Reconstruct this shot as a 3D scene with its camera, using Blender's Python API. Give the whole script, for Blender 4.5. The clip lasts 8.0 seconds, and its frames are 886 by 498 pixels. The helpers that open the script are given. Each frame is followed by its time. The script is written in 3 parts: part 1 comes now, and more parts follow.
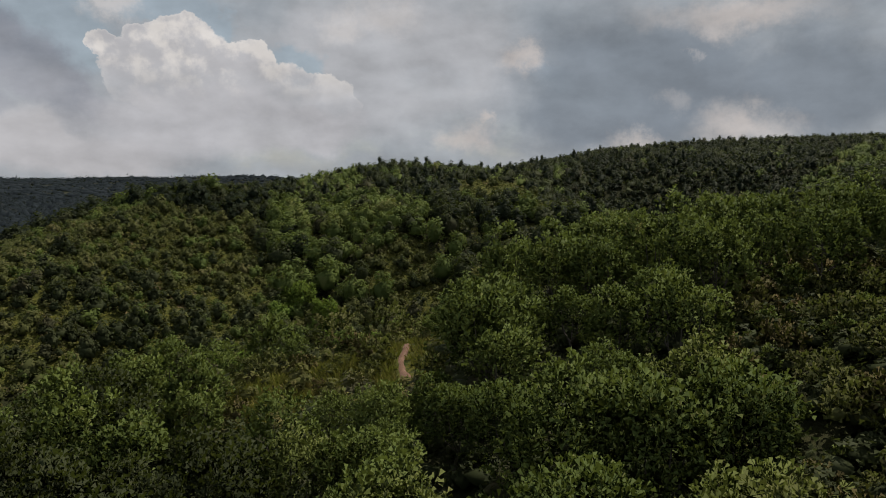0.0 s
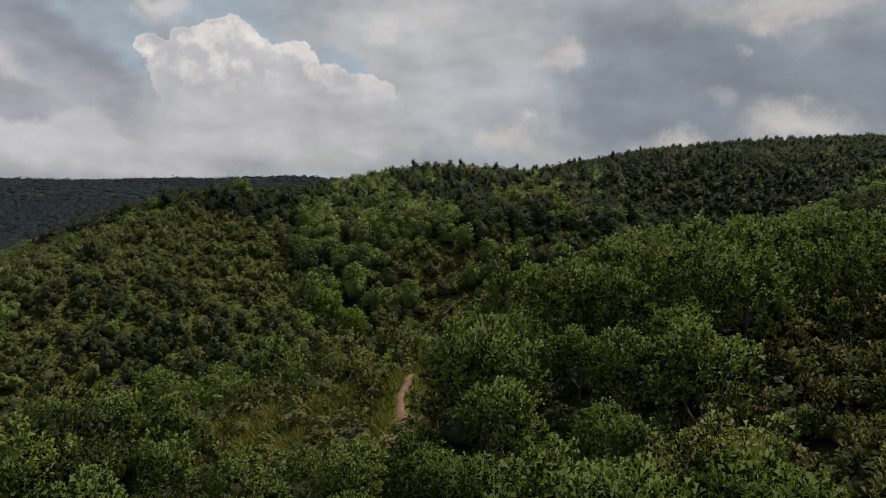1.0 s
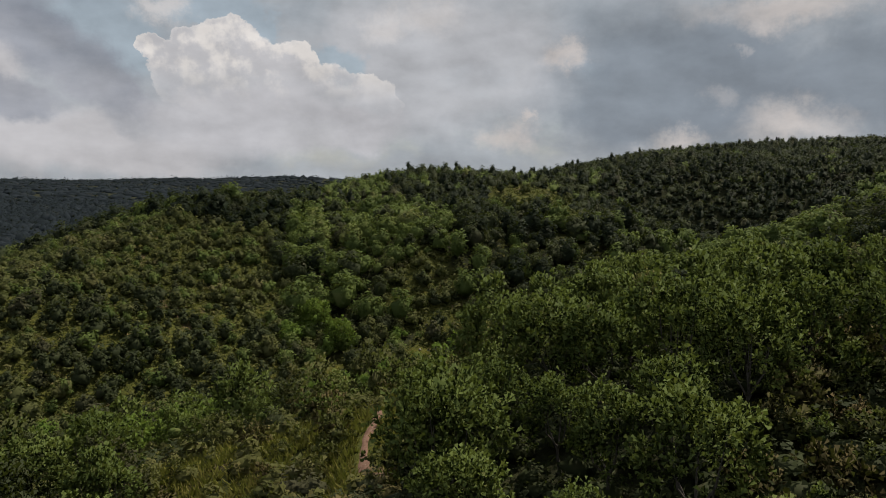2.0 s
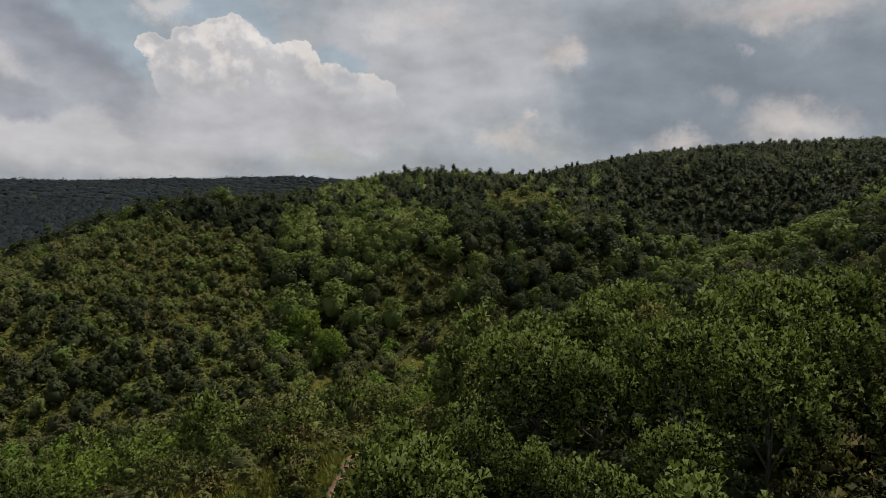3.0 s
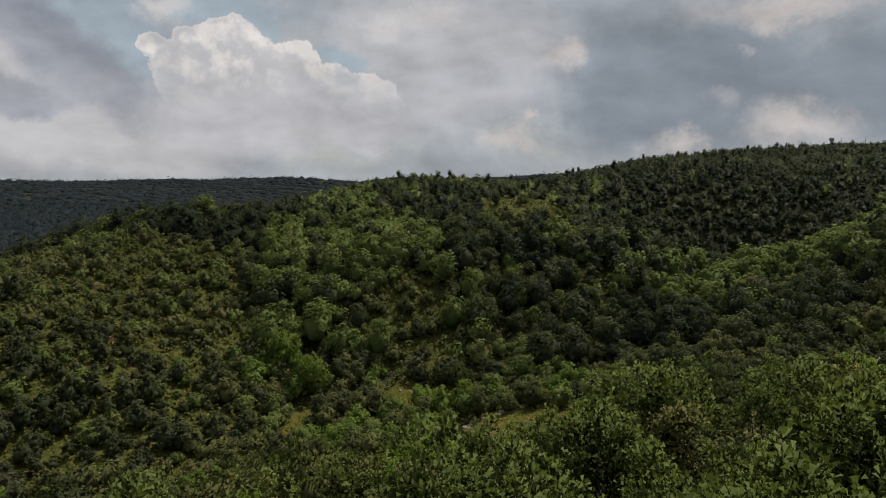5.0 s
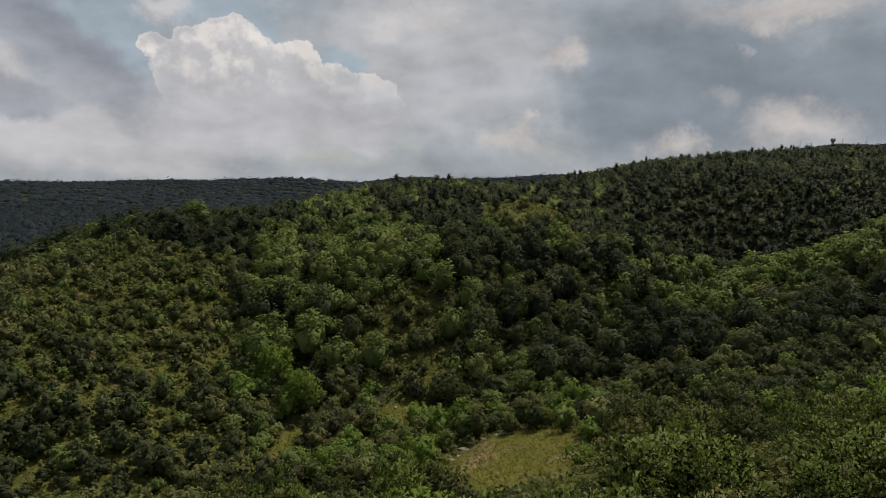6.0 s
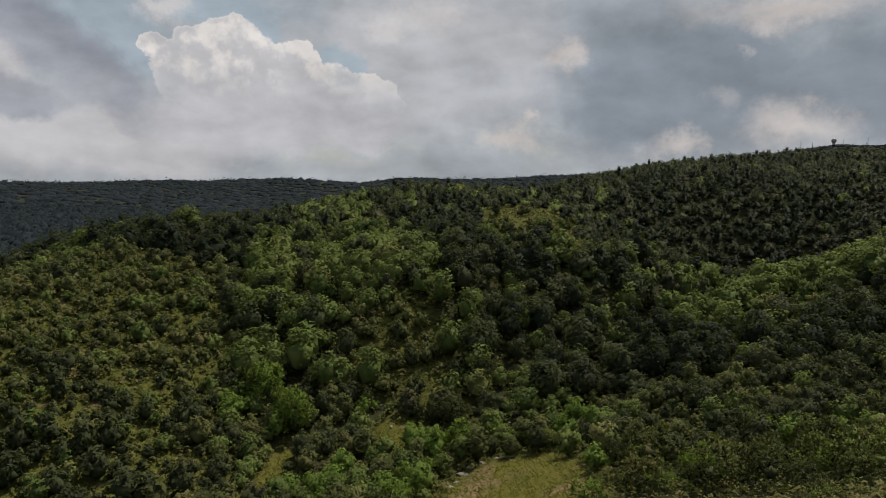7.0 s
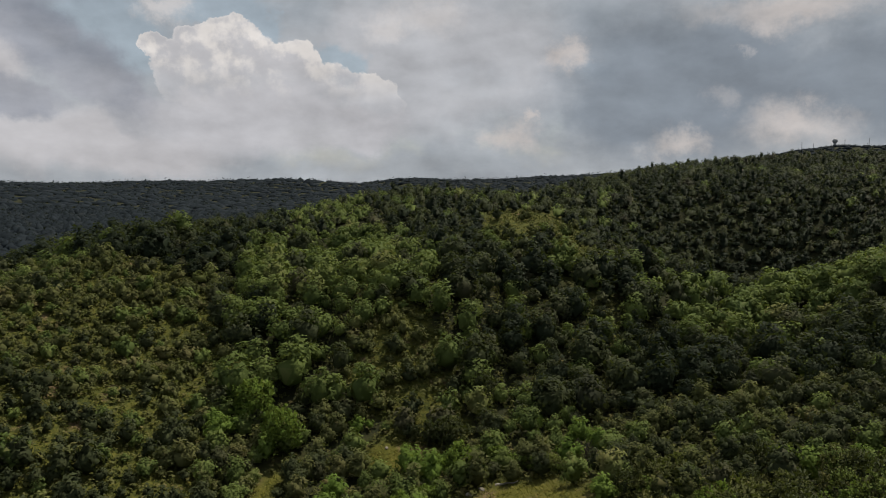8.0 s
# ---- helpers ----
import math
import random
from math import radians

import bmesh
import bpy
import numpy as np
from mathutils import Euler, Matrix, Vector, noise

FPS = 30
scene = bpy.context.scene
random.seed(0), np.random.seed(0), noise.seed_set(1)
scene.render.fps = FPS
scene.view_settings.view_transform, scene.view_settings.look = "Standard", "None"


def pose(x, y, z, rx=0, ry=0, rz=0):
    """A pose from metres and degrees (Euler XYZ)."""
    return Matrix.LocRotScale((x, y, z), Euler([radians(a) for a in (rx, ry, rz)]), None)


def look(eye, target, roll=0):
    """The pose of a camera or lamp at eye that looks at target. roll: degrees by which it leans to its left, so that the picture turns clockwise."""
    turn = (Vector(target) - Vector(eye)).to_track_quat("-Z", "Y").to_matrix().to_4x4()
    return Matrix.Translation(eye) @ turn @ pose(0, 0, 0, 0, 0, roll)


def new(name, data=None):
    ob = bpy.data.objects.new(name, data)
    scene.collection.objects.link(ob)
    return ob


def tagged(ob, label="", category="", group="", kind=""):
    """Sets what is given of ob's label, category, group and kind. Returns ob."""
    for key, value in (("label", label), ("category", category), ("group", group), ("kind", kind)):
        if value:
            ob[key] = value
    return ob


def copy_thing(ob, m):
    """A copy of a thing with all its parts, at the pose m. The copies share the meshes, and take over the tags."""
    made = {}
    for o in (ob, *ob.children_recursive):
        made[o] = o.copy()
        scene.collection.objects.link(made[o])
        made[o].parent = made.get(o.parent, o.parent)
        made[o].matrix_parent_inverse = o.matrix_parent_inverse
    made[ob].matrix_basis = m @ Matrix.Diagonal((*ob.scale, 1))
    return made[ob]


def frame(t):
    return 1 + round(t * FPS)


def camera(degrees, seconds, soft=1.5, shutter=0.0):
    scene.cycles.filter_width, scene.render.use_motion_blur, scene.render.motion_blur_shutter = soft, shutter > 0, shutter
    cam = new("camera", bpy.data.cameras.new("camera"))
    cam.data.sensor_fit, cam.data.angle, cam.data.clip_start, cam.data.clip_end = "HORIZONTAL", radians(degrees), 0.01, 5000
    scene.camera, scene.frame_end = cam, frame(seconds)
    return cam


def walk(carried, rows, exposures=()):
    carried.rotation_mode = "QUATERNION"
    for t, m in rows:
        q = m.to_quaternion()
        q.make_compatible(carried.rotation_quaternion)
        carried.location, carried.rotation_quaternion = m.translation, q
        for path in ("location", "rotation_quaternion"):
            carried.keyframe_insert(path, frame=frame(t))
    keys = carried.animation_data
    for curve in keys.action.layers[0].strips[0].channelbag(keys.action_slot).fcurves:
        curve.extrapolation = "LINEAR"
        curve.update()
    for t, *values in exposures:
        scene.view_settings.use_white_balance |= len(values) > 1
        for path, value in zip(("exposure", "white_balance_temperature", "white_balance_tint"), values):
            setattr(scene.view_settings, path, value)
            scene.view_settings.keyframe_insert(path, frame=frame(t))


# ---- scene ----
cam = camera(64.0, 8.0, soft=0.8)
METRES, EYE, TILT, LEAN, TURN = 40.0, 30.0, -6.0, 0.0, 0.0
ROWS = [
    (0.0, 0.0, 0.0, 0.0, 0.0, 0.0, -0.0),
    (0.5, 0.0307, 0.0482, 0.0204, 2.52, -0.03, -0.12),
    (1.0, 0.0558, 0.099, 0.0406, 3.28, -0.06, -0.17),
    (1.5, 0.076, 0.1514, 0.0598, 3.3, -0.07, -0.18),
    (3.0, 0.1168, 0.3178, 0.1169, 3.36, -0.11, -0.21),
    (3.5, 0.1259, 0.3763, 0.1356, 3.38, -0.11, -0.23),
    (4.0, 0.1326, 0.4344, 0.1547, 3.39, -0.11, -0.25),
    (4.5, 0.1381, 0.4936, 0.174, 3.39, -0.11, -0.27),
    (6.0, 0.146, 0.675, 0.233, 3.43, -0.1, -0.33),
    (6.5, 0.1462, 0.7363, 0.254, 3.42, -0.1, -0.36),
    (7.0, 0.1459, 0.7981, 0.2753, 3.43, -0.1, -0.37),
    (7.5, 0.1453, 0.8607, 0.297, 3.43, -0.1, -0.39),
    (8.0, 0.145, 0.9232, 0.3172, 3.44, -0.11, -0.39),
]
walk(cam, [(t, pose(0, 0, EYE, TILT, LEAN, TURN) @ pose(METRES * x, METRES * y, METRES * z, 90 + pitch, roll, yaw)) for t, x, y, z, yaw, pitch, roll in ROWS], [(0.0, -0.1), (0.5, -0.01), (1.0, 0.0), (8.0, 0.0)])

# ---- world, sun, exposure ----
SUN_ELEVATION, SUN_AZIMUTH = radians(58), radians(36)      # azimuth from +y towards +x


class Nodes:
    """Adds nodes to a tree and links them."""

    def __init__(self, tree):
        self.tree = tree

    def add(self, kind, ins=(), out=0):
        node = self.tree.nodes.new(kind)
        for key, value in (ins.items() if isinstance(ins, dict) else enumerate(ins)):
            self.put(node, key, value)
        return node.outputs[out]

    def put(self, node, key, value):
        if isinstance(value, bpy.types.NodeSocket):
            self.tree.links.new(value, node.inputs[key])
        elif value is not None:
            node.inputs[key].default_value = value

    def math(self, op, a, b=None, c=None):
        node = self.tree.nodes.new("ShaderNodeMath")
        node.operation = op
        for k, v in enumerate((a, b, c)):
            self.put(node, k, v)
        return node.outputs[0]

    def vmath(self, op, a, b=None, out=0):
        node = self.tree.nodes.new("ShaderNodeVectorMath")
        node.operation = op
        self.put(node, 0, a)
        self.put(node, 1, b)
        return node.outputs[out]

    def mix(self, f, a, b, blend="MIX"):
        node = self.tree.nodes.new("ShaderNodeMix")
        node.data_type, node.blend_type = "RGBA", blend
        for k, v in ((0, f), (6, a), (7, b)):
            self.put(node, k, v)
        return node.outputs[2]

    def noise(self, vector, scale, detail=4.0, rough=0.55, out=0):
        return self.add("ShaderNodeTexNoise", {"Vector": vector, "Scale": scale, "Detail": detail, "Roughness": rough}, out)

    def ramp(self, value, low, high, to_low=0.0, to_high=1.0):
        node = self.tree.nodes.new("ShaderNodeMapRange")
        node.interpolation_type = "SMOOTHSTEP"
        for k, v in enumerate((value, low, high, to_low, to_high)):
            self.put(node, k, v)
        return node.outputs[0]


def rgb(r, g, b):
    return (r, g, b, 1.0)


def make_world():
    world = bpy.data.worlds.new("sky")
    scene.world = world
    world.use_nodes = True
    tree = world.node_tree
    tree.nodes.clear()
    n = Nodes(tree)
    way = n.add("ShaderNodeTexCoord")
    nishita = tree.nodes.new("ShaderNodeTexSky")
    nishita.sky_type, nishita.sun_disc = "NISHITA", False
    nishita.sun_elevation, nishita.sun_rotation = SUN_ELEVATION, SUN_AZIMUTH
    blue = n.mix(1.0, nishita.outputs[0], rgb(0.10, 0.10, 0.10), "MULTIPLY")
    # wind-torn edges: the direction is shaken by turbulence, softly for veils and finely for heaped clouds
    shake = n.vmath("SUBTRACT", n.noise(way, 6.0, 8.0, 0.62, 1), (0.5, 0.5, 0.5))
    torn = n.vmath("ADD", way, n.vmath("MULTIPLY", shake, (0.15, 0.15, 0.12)))
    ragged = n.vmath("ADD", way, n.vmath("MULTIPLY", n.vmath("SUBTRACT", n.noise(way, 11.0, 9.0, 0.7, 1), (0.5, 0.5, 0.5)), (0.16, 0.16, 0.10)))
    crisp = n.vmath("SUBTRACT", n.noise(way, 26.0, 7.0, 0.6, 1), (0.5, 0.5, 0.5))
    curly = n.vmath("ADD", way, n.vmath("MULTIPLY", crisp, (0.05, 0.05, 0.045)))
    flat = n.vmath("MULTIPLY", way, (1.0, 1.0, 1.7))

    def heap(azimuth, elevation, wide, high, turn=0.0, base=torn):
        """1 in the middle of a cloud, 0 at its rim, less outside; degrees."""
        a, e, k = radians(azimuth), radians(elevation), radians(turn)
        c = Vector((math.sin(a) * math.cos(e), math.cos(a) * math.cos(e), math.sin(e)))
        right = Vector((c.y, -c.x, 0)).normalized()
        up = right.cross(c)
        r, u = right * math.cos(k) + up * math.sin(k), up * math.cos(k) - right * math.sin(k)
        off = n.vmath("SUBTRACT", base, tuple(c))
        p = n.vmath("DOT_PRODUCT", off, tuple(r / radians(wide)), 1)
        q = n.vmath("DOT_PRODUCT", off, tuple(u / radians(high)), 1)
        front = n.vmath("DOT_PRODUCT", off, tuple(c * 3.0), 1)
        d = n.math("SQRT", n.math("ADD", n.math("ADD", n.math("MULTIPLY", p, p), n.math("MULTIPLY", q, q)), n.math("MULTIPLY", front, front)))
        return n.math("SUBTRACT", 1.0, d)

    def union(places, base=torn):
        out = None
        for place in places:
            f = heap(*place, base=base)
            out = f if out is None else n.math("MAXIMUM", out, f)
        return out

    def veil(colour, places, tone, most, edge=0.6, base=torn):
        return n.mix(n.ramp(union(places, base), 0.0, edge, 0.0, most), colour, rgb(*tone))

    def relief(vector, scale, step):
        """Billows lit from the upper right."""
        there = n.vmath("ADD", vector, (step * 0.7, 0.0, step))
        rise = n.math("SUBTRACT", n.noise(vector, scale, 6.0, 0.55), n.noise(there, scale, 6.0, 0.55))
        return n.math("ADD", n.math("MULTIPLY", rise, 3.2), 0.5)

    # the high grey sheet with thin places
    sheet, fine = n.noise(flat, 2.2, 7.0, 0.55), n.noise(flat, 5.5, 7.0, 0.58)
    level = n.add("ShaderNodeSeparateXYZ", (way,), 2)
    colour = n.mix(n.ramp(fine, 0.3, 0.7), rgb(0.30, 0.335, 0.375), rgb(0.43, 0.455, 0.485))
    colour = n.mix(n.ramp(sheet, 0.33, 0.42, 0.7, 0.0), colour, blue)
    colour = n.mix(n.ramp(level, -0.02, 0.13, 0.5, 0.0), colour, rgb(0.40, 0.42, 0.445))
    colour = veil(colour, [(-33.0, 2.6, 10.0, 3.2), (-28.4, 1.8, 12.0, 2.4), (-35.1, 8.0, 2.4, 2.4)], (0.53, 0.515, 0.53), 0.85)
    colour = veil(colour, [(-3.6, 8.7, 13.0, 7.5), (-7.2, 10.8, 7.5, 3.8)], (0.475, 0.48, 0.505), 0.85, 0.5)
    colour = veil(colour, [(15.8, 6.6, 14.0, 6.6), (10.6, 5.0, 6.5, 6.5), (27.0, 6.5, 9.0, 5.0)], (0.225, 0.258, 0.30), 0.92, 0.6)
    # blue openings
    gaps = n.ramp(union([(-28.7, 9.8, 5.6, 3.6), (-16.6, 10.4, 1.6, 2.8), (-11.3, 9.0, 2.4, 1.4), (-20.4, 12.4, 5.5, 1.6)]), 0.0, 0.4, 0.0, 0.95)
    colour = n.mix(gaps, colour, n.mix(0.9, blue, rgb(0.365, 0.425, 0.475)))
    colour = veil(colour, [(-4.5, 12.4, 4.4, 2.4), (-24.3, 12.1, 2.6, 1.6), (-7.7, 11.6, 2.6, 1.9)], (0.60, 0.58, 0.58), 0.85, 0.9, ragged)
    # the dark torn cloud
    dark = n.ramp(union([(-32.3, 9.5, 5.0, 2.8, -45), (-29.5, 7.1, 5.6, 2.8, -42), (-34.6, 5.6, 4.4, 1.7, 0), (-27.0, 5.4, 3.8, 1.5, -25), (-35.5, 11.4, 4.0, 2.4, -40)]), 0.0, 0.55, 0.0, 0.9)
    colour = n.mix(dark, colour, n.mix(n.ramp(fine, 0.3, 0.7), rgb(0.25, 0.27, 0.32), rgb(0.36, 0.37, 0.41)))
    # the bright heaped cloud over its pale base, with lit heads and greyer hollows
    colour = veil(colour, [(-17.5, 4.2, 12.0, 3.6), (-10.8, 4.1, 6.0, 2.6)], (0.515, 0.51, 0.535), 0.9, 0.5)
    heads = union([(-25.0, 9.2, 1.3, 1.0), (-23.1, 8.6, 2.2, 1.5), (-22.1, 10.0, 1.6, 1.2), (-19.6, 10.3, 2.2, 1.6), (-20.6, 8.5, 3.1, 2.2), (-17.7, 8.3, 2.9, 2.0), (-15.1, 8.6, 2.4, 1.5),
                   (-12.4, 6.3, 2.8, 1.6), (-9.5, 6.0, 2.9, 1.8), (-7.9, 5.5, 1.5, 1.4), (-13.5, 6.6, 3.8, 2.4), (-19.2, 6.1, 4.4, 2.4), (-22.7, 7.2, 2.6, 2.2)], curly)
    lit = n.math("ADD", n.math("MULTIPLY", relief(way, 14.0, 0.02), 0.65), n.math("MULTIPLY", relief(way, 34.0, 0.01), 0.35))
    white = n.mix(n.ramp(lit, 0.3, 0.78), rgb(0.50, 0.495, 0.515), rgb(0.72, 0.685, 0.66))
    white = n.mix(n.ramp(level, 0.075, 0.15, 0.85, 0.0), white, rgb(0.515, 0.51, 0.535))
    white = n.mix(n.ramp(heads, 0.02, 0.3, 0.35, 0.0), white, rgb(0.76, 0.73, 0.71))
    colour = n.mix(n.math("MULTIPLY", n.ramp(heads, 0.0, 0.1), n.ramp(level, 0.065, 0.15)), colour, white)
    # small warm lit patches
    colour = veil(colour, [(22.7, 3.6, 5.4, 2.1), (22.4, 11.7, 8.5, 1.8), (14.1, 2.5, 3.6, 1.5), (2.1, 2.8, 3.4, 1.8), (3.0, 4.2, 1.2, 0.9), (6.4, 9.2, 2.6, 1.4)], (0.58, 0.535, 0.515), 0.85, 1.0, ragged)
    colour = veil(colour, [(19.2, 8.9, 0.7, 0.6), (17.0, 5.5, 2.0, 1.0)], (0.44, 0.43, 0.44), 0.5, 1.0, ragged)
    # billows over all of it
    shade = n.math("MULTIPLY", n.math("SUBTRACT", n.math("ADD", relief(flat, 5.0, 0.05), n.math("MULTIPLY", relief(flat, 13.0, 0.02), 0.6)), 0.8), 0.22)
    shade = n.math("ADD", 0.97, shade)
    colour = n.vmath("SCALE", colour)
    tree.nodes[-1].inputs[3].default_value = 1.0
    tree.links.new(shade, tree.nodes[-1].inputs[3])
    tree.links.new(n.add("ShaderNodeBackground", (colour, 1.0)), tree.nodes.new("ShaderNodeOutputWorld").inputs[0])


make_world()
sun = new("sun", bpy.data.lights.new("sun", "SUN"))
sun.data.energy, sun.data.angle, sun.data.color = 5.0, radians(1.0), (1.0, 0.92, 0.77)
toward_sun = Vector((math.sin(SUN_AZIMUTH) * math.cos(SUN_ELEVATION), math.cos(SUN_AZIMUTH) * math.cos(SUN_ELEVATION), math.sin(SUN_ELEVATION)))
sun.matrix_world = look(Vector((0, 0, 300)) + toward_sun, (0, 0, 300))

# ---- materials ----


def material(name):
    mat = bpy.data.materials.new(name)
    mat.use_nodes = True
    mat.node_tree.nodes.clear()
    return mat, Nodes(mat.node_tree)


def finish(mat, shader):
    mat.node_tree.links.new(shader, mat.node_tree.nodes.new("ShaderNodeOutputMaterial").inputs[0])
    return mat


def foliage(name, dark, light, dry, dry_share=0.12, through_share=0.35, rough=0.5):
    """Leaves: each sprig and each plant has a shade of its own, some sprigs are dry, and light passes through."""
    mat, n = material(name)
    sprig = n.add("ShaderNodeNewGeometry", (), "Random Per Island")
    own = mat.node_tree.nodes.new("ShaderNodeAttribute")
    own.attribute_name = "tint"
    plant = n.math("FRACT", n.math("ADD", n.add("ShaderNodeObjectInfo", (), "Random"), own.outputs["Fac"]))
    place = n.add("ShaderNodeNewGeometry", (), "Position")
    shade = n.math("ADD", n.math("MULTIPLY", sprig, 0.18), n.math("MULTIPLY", plant, 0.6))
    shade = n.math("ADD", shade, n.ramp(n.noise(place, 0.05, 3.0), 0.35, 0.65, 0.0, 0.22))
    colour = n.mix(shade, rgb(*dark), rgb(*light))
    patch = n.ramp(n.noise(place, 0.09, 3.0), 0.42, 0.62)
    colour = n.mix(n.math("MULTIPLY", patch, n.ramp(plant, 1.0 - 3.5 * dry_share, 1.0, 0.0, 0.8)), colour, rgb(*dry))
    colour = n.mix(n.ramp(sprig, 1.0 - dry_share, 1.0, 0.0, 0.55), colour, rgb(*dry))
    face = n.add("ShaderNodeBsdfPrincipled", {"Base Color": colour, "Roughness": rough + 0.08, "Specular IOR Level": 0.025})
    back = n.add("ShaderNodeBsdfTranslucent", {"Color": n.mix(0.5, colour, rgb(0.13, 0.17, 0.02))})
    return finish(mat, n.add("ShaderNodeMixShader", (through_share, face, back)))


# Oak leaves darkened to carry the shade that clouds cast on the woods.
CLOUD_SHADED_OAK = foliage("cloud_shaded_oak_leaves", (0.013, 0.019, 0.012), (0.027, 0.035, 0.020), (0.038, 0.035, 0.022), 0.06, 0.2)
OAK = foliage("oak_leaves", (0.055, 0.080, 0.025), (0.141, 0.178, 0.052), (0.173, 0.160, 0.066), 0.06, 0.30)
# Dark oaks' own tone on single plants; in the woods it replaces cloud shade.
DARK_OAK = foliage("evergreen_and_shaded_oak_leaves", (0.027, 0.034, 0.017), (0.057, 0.066, 0.031), (0.063, 0.058, 0.034), 0.08, 0.22)
SCRUB = foliage("scrub_leaves", (0.052, 0.060, 0.025), (0.120, 0.126, 0.047), (0.133, 0.115, 0.054), 0.1, 0.28, 0.6)
FRESH = foliage("fresh_leaves", (0.087, 0.140, 0.026), (0.158, 0.225, 0.050), (0.163, 0.170, 0.066), 0.06, 0.42)
HEATH = foliage("heath_twigs", (0.056, 0.049, 0.025), (0.108, 0.090, 0.040), (0.135, 0.102, 0.052), 0.18, 0.15, 0.7)
# Blue-black needles: distance haze and cloud shade are mixed into the colour.
HAZED_PINE = foliage("hazed_pine_needles", (0.011, 0.015, 0.019), (0.023, 0.030, 0.037), (0.031, 0.034, 0.036), 0.03, 0.1, 0.75)
LOW = foliage("low_scrub_leaves", (0.063, 0.070, 0.026), (0.135, 0.132, 0.047), (0.173, 0.140, 0.066), 0.10, 0.30, 0.6)
GRASS = foliage("grass_blades", (0.097, 0.102, 0.022), (0.189, 0.172, 0.041), (0.194, 0.155, 0.060), 0.2, 0.3, 0.6)


def bark_material():
    mat, n = material("bark")
    place = n.add("ShaderNodeTexCoord", (), "Object")
    ridges = n.noise(n.vmath("MULTIPLY", place, (9.0, 9.0, 1.6)), 2.5, 6.0, 0.65)
    colour = n.mix(n.ramp(ridges, 0.3, 0.7), rgb(0.03, 0.025, 0.02), rgb(0.10, 0.085, 0.07))
    colour = n.mix(n.ramp(n.noise(place, 1.3, 3.0), 0.55, 0.7, 0.0, 0.5), colour, rgb(0.08, 0.085, 0.055))
    bump = n.add("ShaderNodeBump", {"Strength": 0.8, "Distance": 0.02, "Height": ridges})
    return finish(mat, n.add("ShaderNodeBsdfPrincipled", {"Base Color": colour, "Roughness": 0.9, "Normal": bump}))


def ground_material():
    """Dry meadow grass and reddish soil on open land; leaf floor and undergrowth in the woods, darkened for the trees'
    shade.
    """
    mat, n = material("grass_soil_and_shaded_litter")
    place = n.add("ShaderNodeNewGeometry", (), "Position")
    openness = mat.node_tree.nodes.new("ShaderNodeAttribute")
    openness.attribute_name = "open_land"
    grass = n.mix(n.ramp(n.noise(place, 1.1, 8.0, 0.75), 0.38, 0.62), rgb(0.030, 0.037, 0.009), rgb(0.092, 0.090, 0.020))
    soil = n.mix(n.ramp(n.noise(place, 2.2, 6.0), 0.35, 0.65), rgb(0.11, 0.075, 0.045), rgb(0.22, 0.15, 0.095))
    colour = n.mix(n.ramp(n.noise(place, 0.16, 5.0, 0.6), 0.58, 0.72), grass, soil)
    mown = mat.node_tree.nodes.new("ShaderNodeAttribute")
    mown.attribute_name = "meadow_land"
    sward = n.mix(n.ramp(n.noise(place, 0.45, 6.0, 0.65), 0.3, 0.7), rgb(0.064, 0.066, 0.012), rgb(0.108, 0.096, 0.020))
    sward = n.mix(n.ramp(n.noise(place, 0.12, 4.0, 0.6), 0.52, 0.62, 0.0, 0.75), sward, soil)
    colour = n.mix(mown.outputs["Fac"], colour, sward)
    # Fallen leaves of the woods, their colour lowered to include shade between trees.
    shaded_litter = n.mix(n.ramp(n.noise(place, 0.9, 6.0, 0.65), 0.35, 0.65), rgb(0.015, 0.018, 0.009), rgb(0.030, 0.030, 0.014))
    colour = n.mix(openness.outputs["Fac"], shaded_litter, colour)
    fleck = n.noise(place, 3.2, 7.0, 0.75)
    colour = n.mix(n.ramp(fleck, 0.5, 0.64, 0.0, 0.75), colour, rgb(0.035, 0.044, 0.012))
    bump = n.add("ShaderNodeBump", {"Strength": 0.9, "Distance": 0.12, "Height": n.noise(place, 4.0, 6.0, 0.7)})
    return finish(mat, n.add("ShaderNodeBsdfPrincipled", {"Base Color": colour, "Roughness": 0.95, "Specular IOR Level": 0.08, "Normal": bump}))


def earth_material(name, dark, light, stone):
    mat, n = material(name)
    place = n.add("ShaderNodeNewGeometry", (), "Position")
    colour = n.mix(n.ramp(n.noise(place, 1.2, 6.0, 0.6), 0.3, 0.7), rgb(*dark), rgb(*light))
    pebble = n.noise(place, 11.0, 4.0, 0.6)
    colour = n.mix(n.ramp(pebble, 0.58, 0.68, 0.0, 0.8), colour, rgb(*stone))
    bump = n.add("ShaderNodeBump", {"Strength": 0.8, "Distance": 0.05, "Height": pebble})
    return finish(mat, n.add("ShaderNodeBsdfPrincipled", {"Base Color": colour, "Roughness": 0.95, "Specular IOR Level": 0.08, "Normal": bump}))


BARK, GROUND = bark_material(), ground_material()
EARTH = earth_material("reddish_path_soil", (0.11, 0.064, 0.045), (0.19, 0.115, 0.085), (0.26, 0.21, 0.17))
STONE = earth_material("pale_stone", (0.15, 0.135, 0.115), (0.25, 0.225, 0.195), (0.2, 0.19, 0.16))

